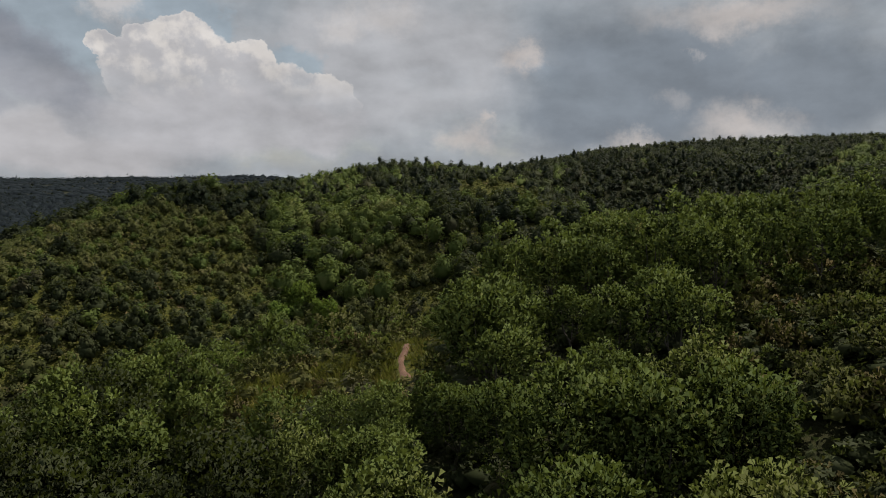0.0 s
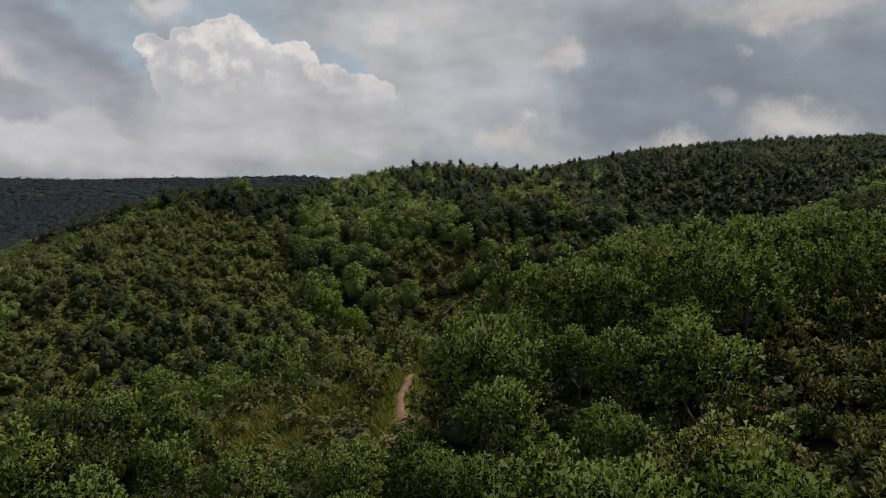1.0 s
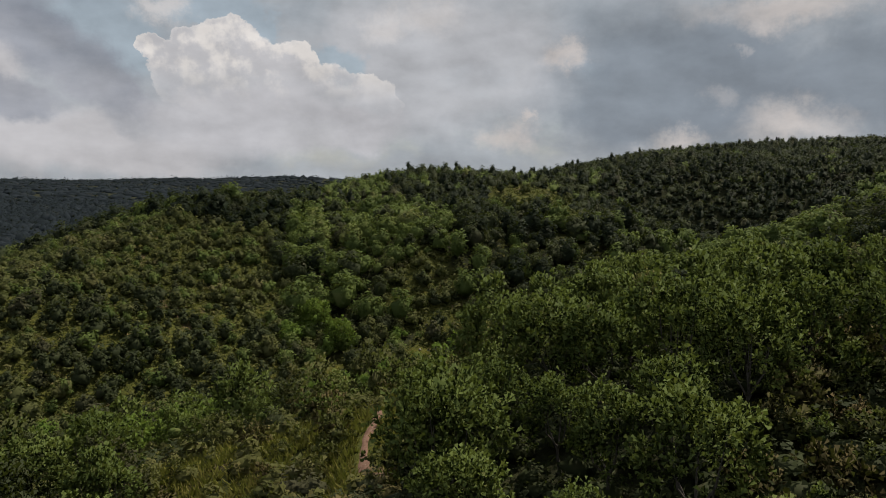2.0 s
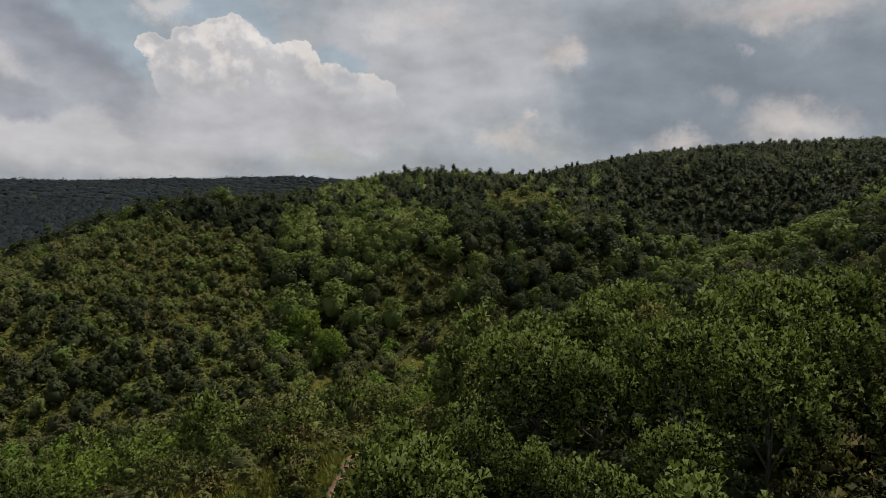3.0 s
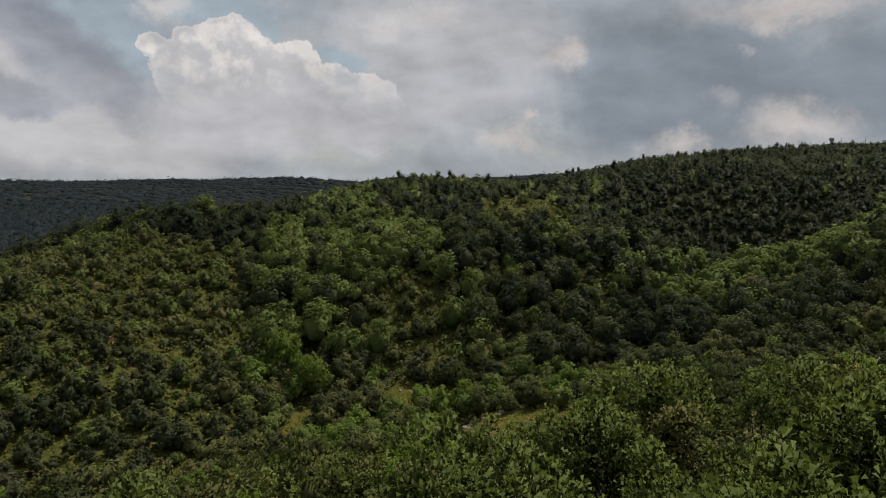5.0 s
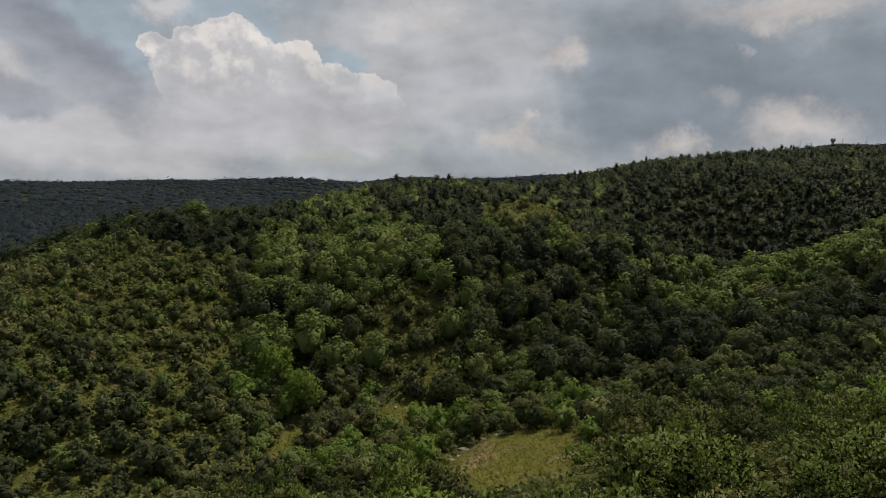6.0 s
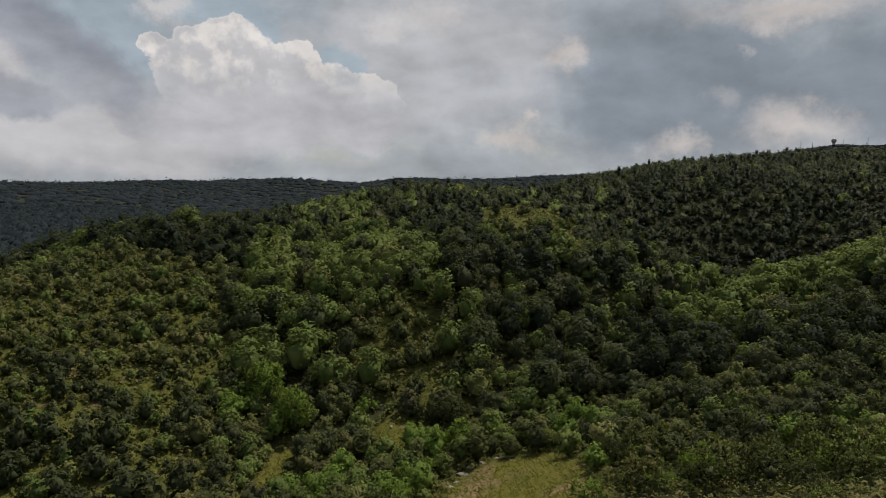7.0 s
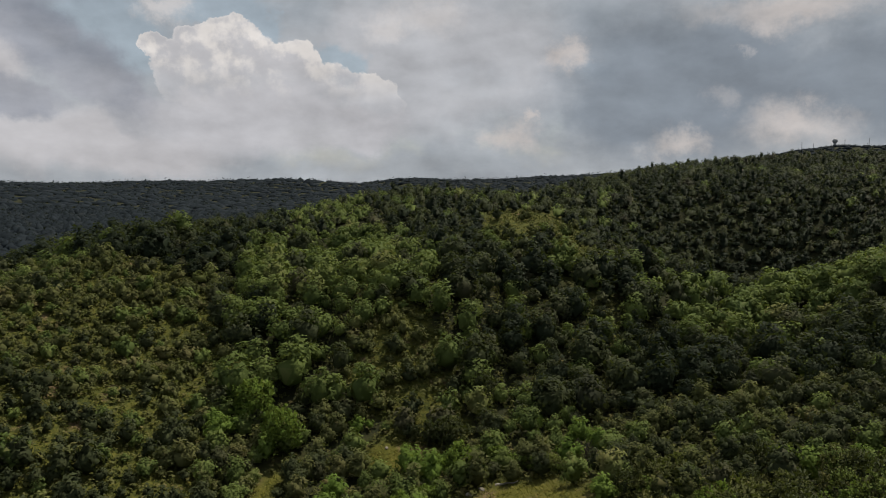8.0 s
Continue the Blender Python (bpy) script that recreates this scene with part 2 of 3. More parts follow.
# ---- the lie of the land ----
# rounded hills and hollows: x, y, height, radius
HILLS = (
    (-41, -1, -3.5, 20), (7, -73, 22.9, 79), (16, 47, 7.0, 20), (-28, 59, 7.8, 20), (25, 65, 7.5, 29), (-47, 79, -10.0, 20),
    (16, 75, -10.7, 48), (74, 92, -11.0, 20), (45, 117, -7.1, 21), (-68, 114, 12.2, 29), (-61, 165, 9.6, 20), (-19, 148, -14.4, 34),
    (-78, 197, 14.4, 42), (-75, 217, 2.3, 21), (-10, 163, 17.1, 20), (37, 168, 11.4, 39), (19, 155, -10.0, 20), (61, 171, -14.9, 20),
    (142, 185, -11.7, 32), (-24, 256, 19.0, 34), (77, 228, -30.9, 26), (126, 296, -24.9, 40), (134, 305, 61.7, 83), (130, 78, 33.0, 80),
    (60, 148, -7.9, 18), (40, 110, 1.7, 22), (-45, 130, 2.4, 18),
    (-66, 210, 2.3, 26), (36, 286, 1.6, 16),
)
# long ridges behind: half width, then the crest's x, y, z
RIDGES = (
    (210, ((-1100, 700, 30), (-707, 808, 26.8), (-691, 914, 25.2), (-688, 1016, 23.4), (-661, 1107, 19.9), (-610, 1182, 20.9), (-577, 1211, 22.5), (-519, 1259, 22.6),
           (-501, 1289, 19.3), (-443, 1363, 23.4), (-404, 1397, 25.3), (-384, 1465, 19.2), (-347, 1557, 13.4), (-293, 1630, 10.0), (-253, 1657, 14.8), (-203, 1674, 23.7),
           (-151, 1680, 25.0), (-72, 1676, 21.2), (56, 1657, 24.1), (130, 1633, 29.3), (220, 1563, 32.5), (297, 1478, 37), (420, 1300, 44))),
    (70, ((92, 449, 34), (128, 398, 37), (181, 364, 38), (420, 320, 44))),
    (200, ((640, 2250, 25), (780, 2210, 66), (880, 2165, 100), (983, 2120, 114), (1300, 1950, 111))),
)


def rough(x, y, seed, size):
    """Smooth waves between about -1 and 1."""
    out = 0
    for k in range(5):
        a = seed * 1.7 + k * 2.4
        w = 6.283 / (size * (0.7 + 0.22 * k))
        out = out + np.sin(w * (x * math.cos(a) + y * math.sin(a)) + 3.1 * k + seed)
    return out / 2.6


def height(x, y):
    x, y = np.asarray(x, float), np.asarray(y, float)
    z = 0 * x
    for cx, cy, h, r in HILLS:
        z = z + h * np.exp(-((x - cx) ** 2 + (y - cy) ** 2) / (2 * r * r))
    z = z + 0.35 * rough(x, y, 1, 17) + 0.12 * rough(x, y, 2, 6)
    fall = -0.045 * np.maximum(np.hypot(x, y) - 1500, 0)
    z = z + fall
    for w, crest in RIDGES:
        best, top = np.full(x.shape, 1e12), 0 * x
        for (x0, y0, z0), (x1, y1, z1) in zip(crest, crest[1:]):
            dx, dy = x1 - x0, y1 - y0
            s = np.clip(((x - x0) * dx + (y - y0) * dy) / (dx * dx + dy * dy), 0, 1)
            d2 = (x - x0 - s * dx) ** 2 + (y - y0 - s * dy) ** 2
            top = np.where(d2 < best, z0 + s * (z1 - z0), top)
            best = np.minimum(best, d2)
        z = np.maximum(z, fall + (top - fall + 0.5 * rough(x, y, 3, 60)) * np.exp(-best / (2 * w * w)))
    return z


def near_line(x, y, points):
    """Distance to a broken line."""
    best = 1e9 + 0 * x
    for (x0, y0), (x1, y1) in zip(points, points[1:]):
        dx, dy = x1 - x0, y1 - y0
        s = np.clip(((x - x0) * dx + (y - y0) * dy) / (dx * dx + dy * dy), 0, 1)
        best = np.minimum(best, np.hypot(x - x0 - s * dx, y - y0 - s * dy))
    return best


PATH = [(-2.2, 42), (-2.6, 44), (-2.8, 46), (-2.5, 48.5), (-2.7, 51), (-2.2, 54), (-1.2, 58)]
BRUSH = [(-12, 46), (-8, 47), (-4, 49), (-4, 57)]
GLADE = [(13.5, 10), (13.5, 20), (14.5, 27), (17, 32), (19.5, 36.5), (23, 41)]


def ellipse(x, y, cx, cy, rx, ry, turn=0.0):
    c, s = math.cos(radians(turn)), math.sin(radians(turn))
    u, v = (x - cx) * c + (y - cy) * s, (y - cy) * c - (x - cx) * s
    return np.hypot(u / rx, v / ry)


def meadow(x, y):
    """Under 1 on the open grass of the valley floor."""
    wob = 0.12 * rough(x, y, 4, 9)
    return np.minimum(np.minimum(ellipse(x, y, 9.3, 105.5, 7.2, 13, 0), ellipse(x, y, -6, 129, 3.6, 3.2)), ellipse(x, y, -21.3, 116, 1.5, 9, -6)) + wob


def crest_patch(x, y):
    return np.minimum(ellipse(x, y, 18, 226, 13, 20, -20), ellipse(x, y, 26, 202, 6, 16, 10)) + 0.2 * rough(x, y, 5, 12)


def wooded(x, y):
    """Above 0 in the oak wood of the middle hill, below 0 on the scrubby hillside to its west."""
    edge = np.interp(y, [117, 124, 130, 142, 151, 160, 168, 174, 180, 190], [-21, -29, -32, -33, -37, -43, -48, -62, -100, -160])
    inside = x - edge + 2.0 * rough(x, y, 6, 22)
    tongue = ellipse(x, y, -6.5, 146, 8.5, 17, 20) + 0.15 * rough(x, y, 7, 11)
    return np.where(tongue < 1, -1.0, inside)


def spur(x, y):
    """Under 1 on the sunlit spur from the east, which gets lighter leaves."""
    return near_line(x, y, [(51, 175), (60, 179), (78, 186), (105, 205), (150, 235)]) / 12 + 0.2 * rough(x, y, 8, 14)


def cloud_shaded(x, y):
    """Above 0 where darker leaf colours stand in for cloud shade on the wood."""
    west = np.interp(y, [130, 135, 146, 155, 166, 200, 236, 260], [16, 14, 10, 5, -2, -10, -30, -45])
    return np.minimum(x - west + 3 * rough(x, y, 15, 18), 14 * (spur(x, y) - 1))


# ---- mesh helpers ----
def faces_mesh(name, points, mat, corners=3, tint=None, normals=None):
    """A mesh of loose faces: three or four points after one another each; normals round the foliage's shading."""
    points = np.asarray(points, np.float32).reshape(-1, 3)
    count = len(points) // corners
    mesh = bpy.data.meshes.new(name)
    mesh.vertices.add(len(points))
    mesh.vertices.foreach_set("co", points.ravel())
    mesh.loops.add(count * corners)
    mesh.loops.foreach_set("vertex_index", np.arange(count * corners, dtype=np.int32))
    mesh.polygons.add(count)
    mesh.polygons.foreach_set("loop_start", np.arange(0, count * corners, corners, dtype=np.int32))
    mesh.update(calc_edges=True)
    if tint is not None:
        mesh.attributes.new("tint", "FLOAT", "POINT").data.foreach_set("value", np.asarray(tint, np.float32))
    if normals is not None:
        mesh.shade_smooth()
        mesh.attributes.new("custom_normal", "FLOAT_VECTOR", "POINT").data.foreach_set("vector", np.asarray(normals, np.float32).ravel())
    mesh.materials.append(mat)
    return mesh


def grid_mesh(name, xs, ys, mat, lift=0.0):
    """A sheet over a grid of plan lines that follows the land."""
    gx, gy = np.meshgrid(xs, ys)
    co = np.stack([gx, gy, height(gx, gy) + lift], -1).reshape(-1, 3).astype(np.float32)
    w, h = len(xs), len(ys)
    i = (np.arange(h - 1)[:, None] * w + np.arange(w - 1)[None, :]).ravel()
    faces = np.stack([i, i + 1, i + w + 1, i + w], -1).astype(np.int32)
    mesh = bpy.data.meshes.new(name)
    mesh.vertices.add(len(co))
    mesh.vertices.foreach_set("co", co.ravel())
    mesh.loops.add(faces.size)
    mesh.loops.foreach_set("vertex_index", faces.ravel())
    mesh.polygons.add(len(faces))
    mesh.polygons.foreach_set("loop_start", np.arange(0, faces.size, 4, dtype=np.int32))
    mesh.update(calc_edges=True)
    mesh.shade_smooth()
    mesh.materials.append(mat)
    return mesh


def part(name, mesh, parent, label=""):
    ob = new(name, mesh)
    ob.parent = parent
    return tagged(ob, label)


def unit(v):
    return v / np.maximum(np.linalg.norm(v, axis=-1, keepdims=True), 1e-6)


def sprigs(rng, centres, outward, size, spread=0.6, up=0.3, smooth=0.55, rise=0.8):
    """Pointed leaf sprigs at the centres, facing roughly outward: corners and shading normals, (n, 3, 6)."""
    n = len(centres)
    normal = unit(outward * 0.75 + np.array([0, 0, up]) + spread * rng.normal(size=(n, 3)) * 0.6)
    along = unit(np.cross(normal, rng.normal(size=(n, 3))) + np.array([0, 0, rise]))
    along = unit(along - normal * (along * normal).sum(-1, keepdims=True))
    side = np.cross(normal, along)
    s = size * rng.uniform(0.6, 1.4, (n, 1))
    a, b = along * s * 0.72, side * s * 0.48
    corners = np.stack([centres - a * 0.5 + b, centres - a * 0.5 - b, centres + a], 1)
    shading = unit(outward * smooth + normal * (1 - smooth))
    return np.concatenate([corners, np.repeat(shading[:, None], 3, 1)], -1)


def ball(level):
    """The triangles of a round ball, (n, 3, 3)."""
    bm = bmesh.new()
    bmesh.ops.create_icosphere(bm, subdivisions=level, radius=1.0)
    out = np.array([[tuple(v.co) for v in f.verts] for f in bm.faces])
    bm.free()
    return out


POINTS = np.array([(1, 0, 0), (0, 1, 0), (-1, 0, 0), (0, -1, 0)], float)
UP = np.array([0, 0, 1.0])
BALLS = {0: np.array([[POINTS[i], POINTS[(i + 1) % 4], UP] for i in range(4)] + [[POINTS[(i + 1) % 4], POINTS[i], -UP] for i in range(4)]), 1: ball(1)}


def heart(rng, centre, radii, level):
    """The dense, uneven inside of a crown, which no light passes."""
    d = BALLS[level]
    k = rng.uniform(0, 6.283, 3)
    swell = 1 + 0.16 * np.sin(4.1 * d[..., :1] + k[0]) + 0.16 * np.sin(4.7 * d[..., 1:2] + k[1]) + 0.1 * np.sin(6.0 * d[..., 2:] + k[2])
    return np.concatenate([centre + d * swell * radii, unit(d + np.array([0, 0, 0.1]))], -1)


def rosettes(rng, c, r, count, size, lift):
    """Twig ends on a lobe: leaves that spread from a bud, tips outward and up."""
    buds = max(2, count // 11)
    e = unit(rng.normal(size=(buds, 3)) + lift)
    at = c + e * r * rng.uniform(0.25, 1.1, (buds, 1)) ** 0.6 * np.array([1, 1, 1.1])
    long = rng.random((buds, 1)) < 0.14
    at = np.where(long, at + unit(e + np.array([0, 0, 0.9])) * r * rng.uniform(0.15, 0.45, (buds, 1)), at)
    which = rng.integers(0, buds, count)
    d = unit(e[which] * 0.8 + np.array([0, 0, 0.45]) + rng.normal(size=(count, 3)) * 0.75)
    s = size * rng.uniform(0.6, 1.35, (count, 1))
    p = at[which] + d * s * rng.uniform(0.3, 1.7, (count, 1))
    side = unit(np.cross(d, rng.normal(size=(count, 3))))
    normal = np.cross(side, d)
    normal = normal * np.sign((normal * (e[which] + np.array([0, 0, 0.8]))).sum(-1, keepdims=True) + 1e-9)
    corners = np.stack([p + d * s * 0.5 + side * s * 0.42, p + d * s * 0.5 - side * s * 0.42, p - d * s * 0.6], 1)
    shading = unit(e[which] * 0.45 + lift * 0.6 + normal * 0.3)
    return np.concatenate([corners, np.repeat(shading[:, None], 3, 1)], -1)


def crown(rng, radius, low, top, lobes, count, size, core=2, smooth=0.6, twigs=False, level=0.0):
    """A crown of lobes between the heights low and top, covered with leaves over a dense inside, (n, 3, 6)."""
    mid, half = (low + top) / 2, (top - low) / 2
    form, centre = np.array([radius, radius, half]), np.array([0, 0, mid])
    a = 2.39996 * np.arange(lobes) + rng.uniform(0, 6.283) + rng.normal(0, 0.25, lobes)
    z = np.linspace(0.95, -0.55, lobes) + rng.normal(0, 0.1, lobes)
    flat = np.sqrt(np.clip(1 - z * z, 0.05, 1))
    dirs = np.stack([flat * np.cos(a), flat * np.sin(a), z], -1)
    place = dirs * rng.uniform(*((0.48, 0.78) if twigs else (0.4, 0.66)), (lobes, 1)) * form + centre
    lobe_r = rng.uniform(*((0.30, 0.50) if twigs else (0.38, 0.56)), lobes) * (radius * radius * half) ** (1 / 3)
    out = []
    if core:
        out.append(heart(rng, centre - np.array([0, 0, 0.1 * half]), form * ((0.32 if twigs else 0.6) if lobes > 2 else 0.85), 1))
    share = lobe_r ** 2 * (1 + 0.5 * z)
    share = share / share.sum()
    for c, d0, r, k in zip(place, dirs, lobe_r, share):
        m = max(3, int(count * k))
        if core > 1:
            out.append(heart(rng, c - d0 * r * 0.2, r * 0.66, 0))
        lift = d0 * 0.8 + np.array([0, 0, 0.35])
        if twigs:
            out.append(rosettes(rng, c, r, m, size, lift))
        else:
            d = unit(rng.normal(size=(m, 3)) + lift)
            p = c + d * r * rng.uniform(0.3, 1.12, (m, 1)) ** 0.6
            p[:, 2] = np.maximum(p[:, 2], low + 0.02)
            out.append(sprigs(rng, p, unit(d * 0.85 + d0 * 0.3 + np.array([0, 0, 0.1])), size, 0.55, smooth=smooth, rise=0.3))
    out = np.concatenate(out)
    out[..., 3:] = unit(out[..., 3:] * (1 - level) + np.array([0, 0, level]))
    return out


def cone_crown(rng, radius, low, top, count, size):
    """A pointed conifer: whorls of drooping sprigs."""
    h = rng.uniform(0, 1, count) ** 0.8
    a = rng.uniform(0, 6.283, count)
    r = radius * (1 - h) ** 0.8 * rng.uniform(0.25, 1.05, count) * (0.8 + 0.3 * np.sin(h * 40))
    p = np.stack([r * np.cos(a), r * np.sin(a), low + (top - low) * h], -1)
    return sprigs(rng, p, unit(np.stack([np.cos(a), np.sin(a), 0.3 + 0 * a], -1)), size, 0.6, 0.1, rise=0.2)


def tube(points, radii, sides=7):
    """Quads of a tapered, bent limb."""
    rings = []
    points = np.asarray(points, float)
    for k, (p, r) in enumerate(zip(points, radii)):
        t = unit(points[min(k + 1, len(points) - 1)] - points[max(k - 1, 0)])
        u = unit(np.cross(t, (0.3, 1.0, 0.2)))
        v = np.cross(t, u)
        a = np.linspace(0, 2 * math.pi, sides, endpoint=False)
        rings.append(p + r * (np.cos(a)[:, None] * u + np.sin(a)[:, None] * v))
    out = []
    for a, b in zip(rings, rings[1:]):
        for i in range(sides):
            j = (i + 1) % sides
            out.append([a[i], a[j], b[j], b[i]])
    return np.array(out)


def trunk(rng, tall, fork, girth, spread, limbs):
    """A trunk that forks into rising limbs."""
    lean = rng.normal(0, 0.12, 2)
    top = np.array([lean[0] * fork, lean[1] * fork, fork])
    out = [tube([(0, 0, -0.4), (lean[0] * 0.3, lean[1] * 0.3, 0.25), top * 0.55 + np.array([0.05, 0, 0]), top], [girth * 1.5, girth * 1.05, girth * 0.9, girth * 0.75])]
    for k in range(limbs):
        a = 6.283 * (k + rng.uniform(-0.3, 0.3)) / limbs
        far = spread * rng.uniform(0.45, 0.8)
        end = np.array([far * math.cos(a), far * math.sin(a), tall * rng.uniform(0.68, 0.88)])
        bend = top * 0.5 + end * 0.5 + np.array([0.25 * far * math.cos(a), 0.25 * far * math.sin(a), -0.08 * tall])
        start = top * rng.uniform(0.75, 1.0)
        out.append(tube([start, bend, end], [girth * 0.6, girth * 0.38, girth * 0.1], 5))
    return np.concatenate(out)


# ---- the ground ----
def lines(stops):
    """Plan lines with a step that changes: (from, step), ..., (end, 0)."""
    out = []
    for (a, step), (b, _) in zip(stops, stops[1:]):
        out += list(np.arange(a, b - 1e-6, step))
    return np.array(out + [stops[-1][0]])


XS = lines([(-4200, 300), (-1200, 50), (-400, 10), (-120, 3), (-12, 1.5), (24, 3), (150, 10), (400, 50), (1300, 200), (4200, 0)])
YS = lines([(-4200, 200), (-600, 50), (-100, 10), (0, 2.5), (95, 1.5), (140, 2.5), (270, 10), (900, 50), (2400, 300), (4200, 0)])
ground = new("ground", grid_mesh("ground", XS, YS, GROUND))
gx, gy = (a.ravel() for a in np.meshgrid(XS, YS))
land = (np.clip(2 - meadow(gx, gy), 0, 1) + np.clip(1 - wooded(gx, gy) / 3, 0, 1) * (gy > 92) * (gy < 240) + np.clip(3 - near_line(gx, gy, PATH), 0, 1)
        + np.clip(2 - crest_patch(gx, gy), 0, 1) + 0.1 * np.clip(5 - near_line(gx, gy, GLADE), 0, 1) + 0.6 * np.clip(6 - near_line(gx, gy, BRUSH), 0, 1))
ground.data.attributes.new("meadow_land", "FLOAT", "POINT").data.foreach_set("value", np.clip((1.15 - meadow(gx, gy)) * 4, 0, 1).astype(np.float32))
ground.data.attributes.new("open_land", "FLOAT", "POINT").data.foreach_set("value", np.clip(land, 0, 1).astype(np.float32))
tagged(ground, "rolling hills of dry grass and reddish soil under scrub", "ground", kind="structure")

# ---- plants ----
RNG = np.random.default_rng(7)


def spread_points(x0, x1, y0, y1, step, jitter=0.5):
    """Places on a shaken grid."""
    gx, gy = np.meshgrid(np.arange(x0, x1, step), np.arange(y0, y1, step))
    gx = gx + (np.arange(gx.shape[0]) % 2)[:, None] * step / 2
    x = gx.ravel() + RNG.uniform(-jitter, jitter, gx.size) * step
    y = gy.ravel() + RNG.uniform(-jitter, jitter, gy.size) * step
    return x, y


def seen_from_path(x, y, margin=6.0):
    """Keep the plants in the fan of land that lies ahead of the flight."""
    return (np.abs(x - 2 + 0.045 * y) < (y + 6) * 0.70 + margin) & (y > 6)


def in_view(keep, x, y, top=5.0):
    """The places that are kept and that no crest hides."""
    i = np.nonzero(keep)[0]
    i = i[in_sight(x[i], y[i], top)]
    return x[i], y[i]


def in_sight(x, y, top=5.0):
    """Whether the land leaves a plant in view from the air over the spur, or hides it behind a crest."""
    out = np.zeros(len(x), bool)
    z = height(x, y) + top
    for ex, ey, ez in ((1, 5, 31), (6, 38, 39)):
        clear = np.ones(len(x), bool)
        for s in np.linspace(0.12, 0.985, 60):
            clear &= height(ex + (x - ex) * s, ey + (y - ey) * s) + 0.3 < ez + (z - ez) * s
        out |= clear
    return out


def build_stuff(name, mat, models, x, y, scale, label, category, squash=(0.85, 1.15)):
    """One mesh of many plants that nobody could count."""
    points, normals, tints = [], [], []
    z = height(x, y)
    pick = RNG.integers(0, len(models), len(x))
    for k, model in enumerate(models):
        here = np.nonzero(pick == k)[0]
        if not len(here):
            continue
        v = model.reshape(-1, model.shape[-1])
        a, s = RNG.uniform(0, 6.283, len(here))[:, None], scale[here][:, None]
        c, d = np.cos(a), np.sin(a)
        tall = s * RNG.uniform(*squash, (len(here), 1))
        points.append(np.stack([(v[:, 0] * c - v[:, 1] * d) * s + x[here][:, None], (v[:, 0] * d + v[:, 1] * c) * s + y[here][:, None], v[:, 2] * tall + z[here][:, None]], -1).reshape(-1, 3))
        if v.shape[1] == 6:
            normals.append(np.stack([v[:, 3] * c - v[:, 4] * d, v[:, 3] * d + v[:, 4] * c, v[:, 5] + 0 * c], -1).reshape(-1, 3))
        tints.append(np.repeat(RNG.random(len(here)), len(v)))
    mesh = faces_mesh(name, np.concatenate(points), mat, models[0].shape[1], np.concatenate(tints), np.concatenate(normals) if normals else None)
    return tagged(new(name, mesh), label, category, kind="stuff")


def plant(name, label, category, group, leaves, wood, leaf_mat):
    base = new(name)
    if wood is not None:
        part("trunk", faces_mesh("trunk", wood, BARK, 4), base)
    part("crown", faces_mesh("crown", leaves[..., :3], leaf_mat, 3, None, leaves[..., 3:]), base)
    return tagged(base, label, category, group)


def place_all(models, x, y, scale, tall=(0.9, 1.1)):
    """Stands the plants: the first of each model, then copies."""
    z = height(x, y)
    used = set()
    for i in range(len(x)):
        k = int(RNG.integers(0, len(models)))
        s = float(scale[i])
        m = pose(float(x[i]), float(y[i]), float(z[i]), 0, 0, float(RNG.uniform(0, 360)))
        size = (s, s, s * float(RNG.uniform(*tall)))
        ob = copy_thing(models[k], m)
        ob.scale = size
        used.add(k)
    for ob in models:
        for o in (*ob.children_recursive, ob):
            bpy.data.objects.remove(o)


# the oak wood that the camera flies over: single trees by place and height, then the filling between
def near_zone(x, y):
    return np.minimum(near_line(x, y, PATH) + 2.5, near_line(x, y, BRUSH)), near_line(x, y, GLADE)


SPUR_OAKS = [(4.2, 45.8, 6.1), (7, 43.4, 5.7), (9, 41, 5.3), (12.3, 39.1, 5.8), (15.2, 39.2, 5.3), (18, 40.5, 4.8), (21, 38.5, 5.2), (23, 31.5, 5.9), (10.5, 30.2, 5.5),
             (4.6, 39.8, 4.1), (1.9, 46.2, 3.2), (0.4, 50.5, 2.6), (6.9, 28.2, 4.1), (11.2, 26.9, 2.7), (6.8, 36.4, 3.9), (3.9, 42.8, 4.2), (8.2, 33.6, 4.3)]
SLOPE_OAKS = [(4.3, 21.6, 6.0), (6.2, 20.6, 6.0), (2.4, 24.9, 4.5), (0.4, 28, 3.9), (-2.6, 23.9, 4.6), (-4.8, 24.6, 4.4), (-7.9, 22.7, 6.0), (-16.9, 43.9, 5.5), (-12.6, 34.6, 4.6), (-18.4, 41.1, 5.7),
              (-18.1, 33.4, 6.4), (-1.3, 18, 5.8), (3.1, 17.2, 5.5), (7.4, 15.4, 5.7), (-13.6, 23.3, 6.6), (-17.6, 27.9, 7.0), (-10, 20.0, 6.3), (-14.1, 30.6, 6.0), (-13.8, 38.5, 5.2), (-7.2, 30.4, 4.6)]
OAK_LABEL = "leafy green oak with a broad lumpy crown on the slope"
single = np.array(SPUR_OAKS + SLOPE_OAKS)
x, y = spread_points(-46, 62, 8, 78, 3.2, 0.4)
path, glade = near_zone(x, y)
off = np.min(np.hypot(x[:, None] - single[:, 0], y[:, None] - single[:, 1]), 1)
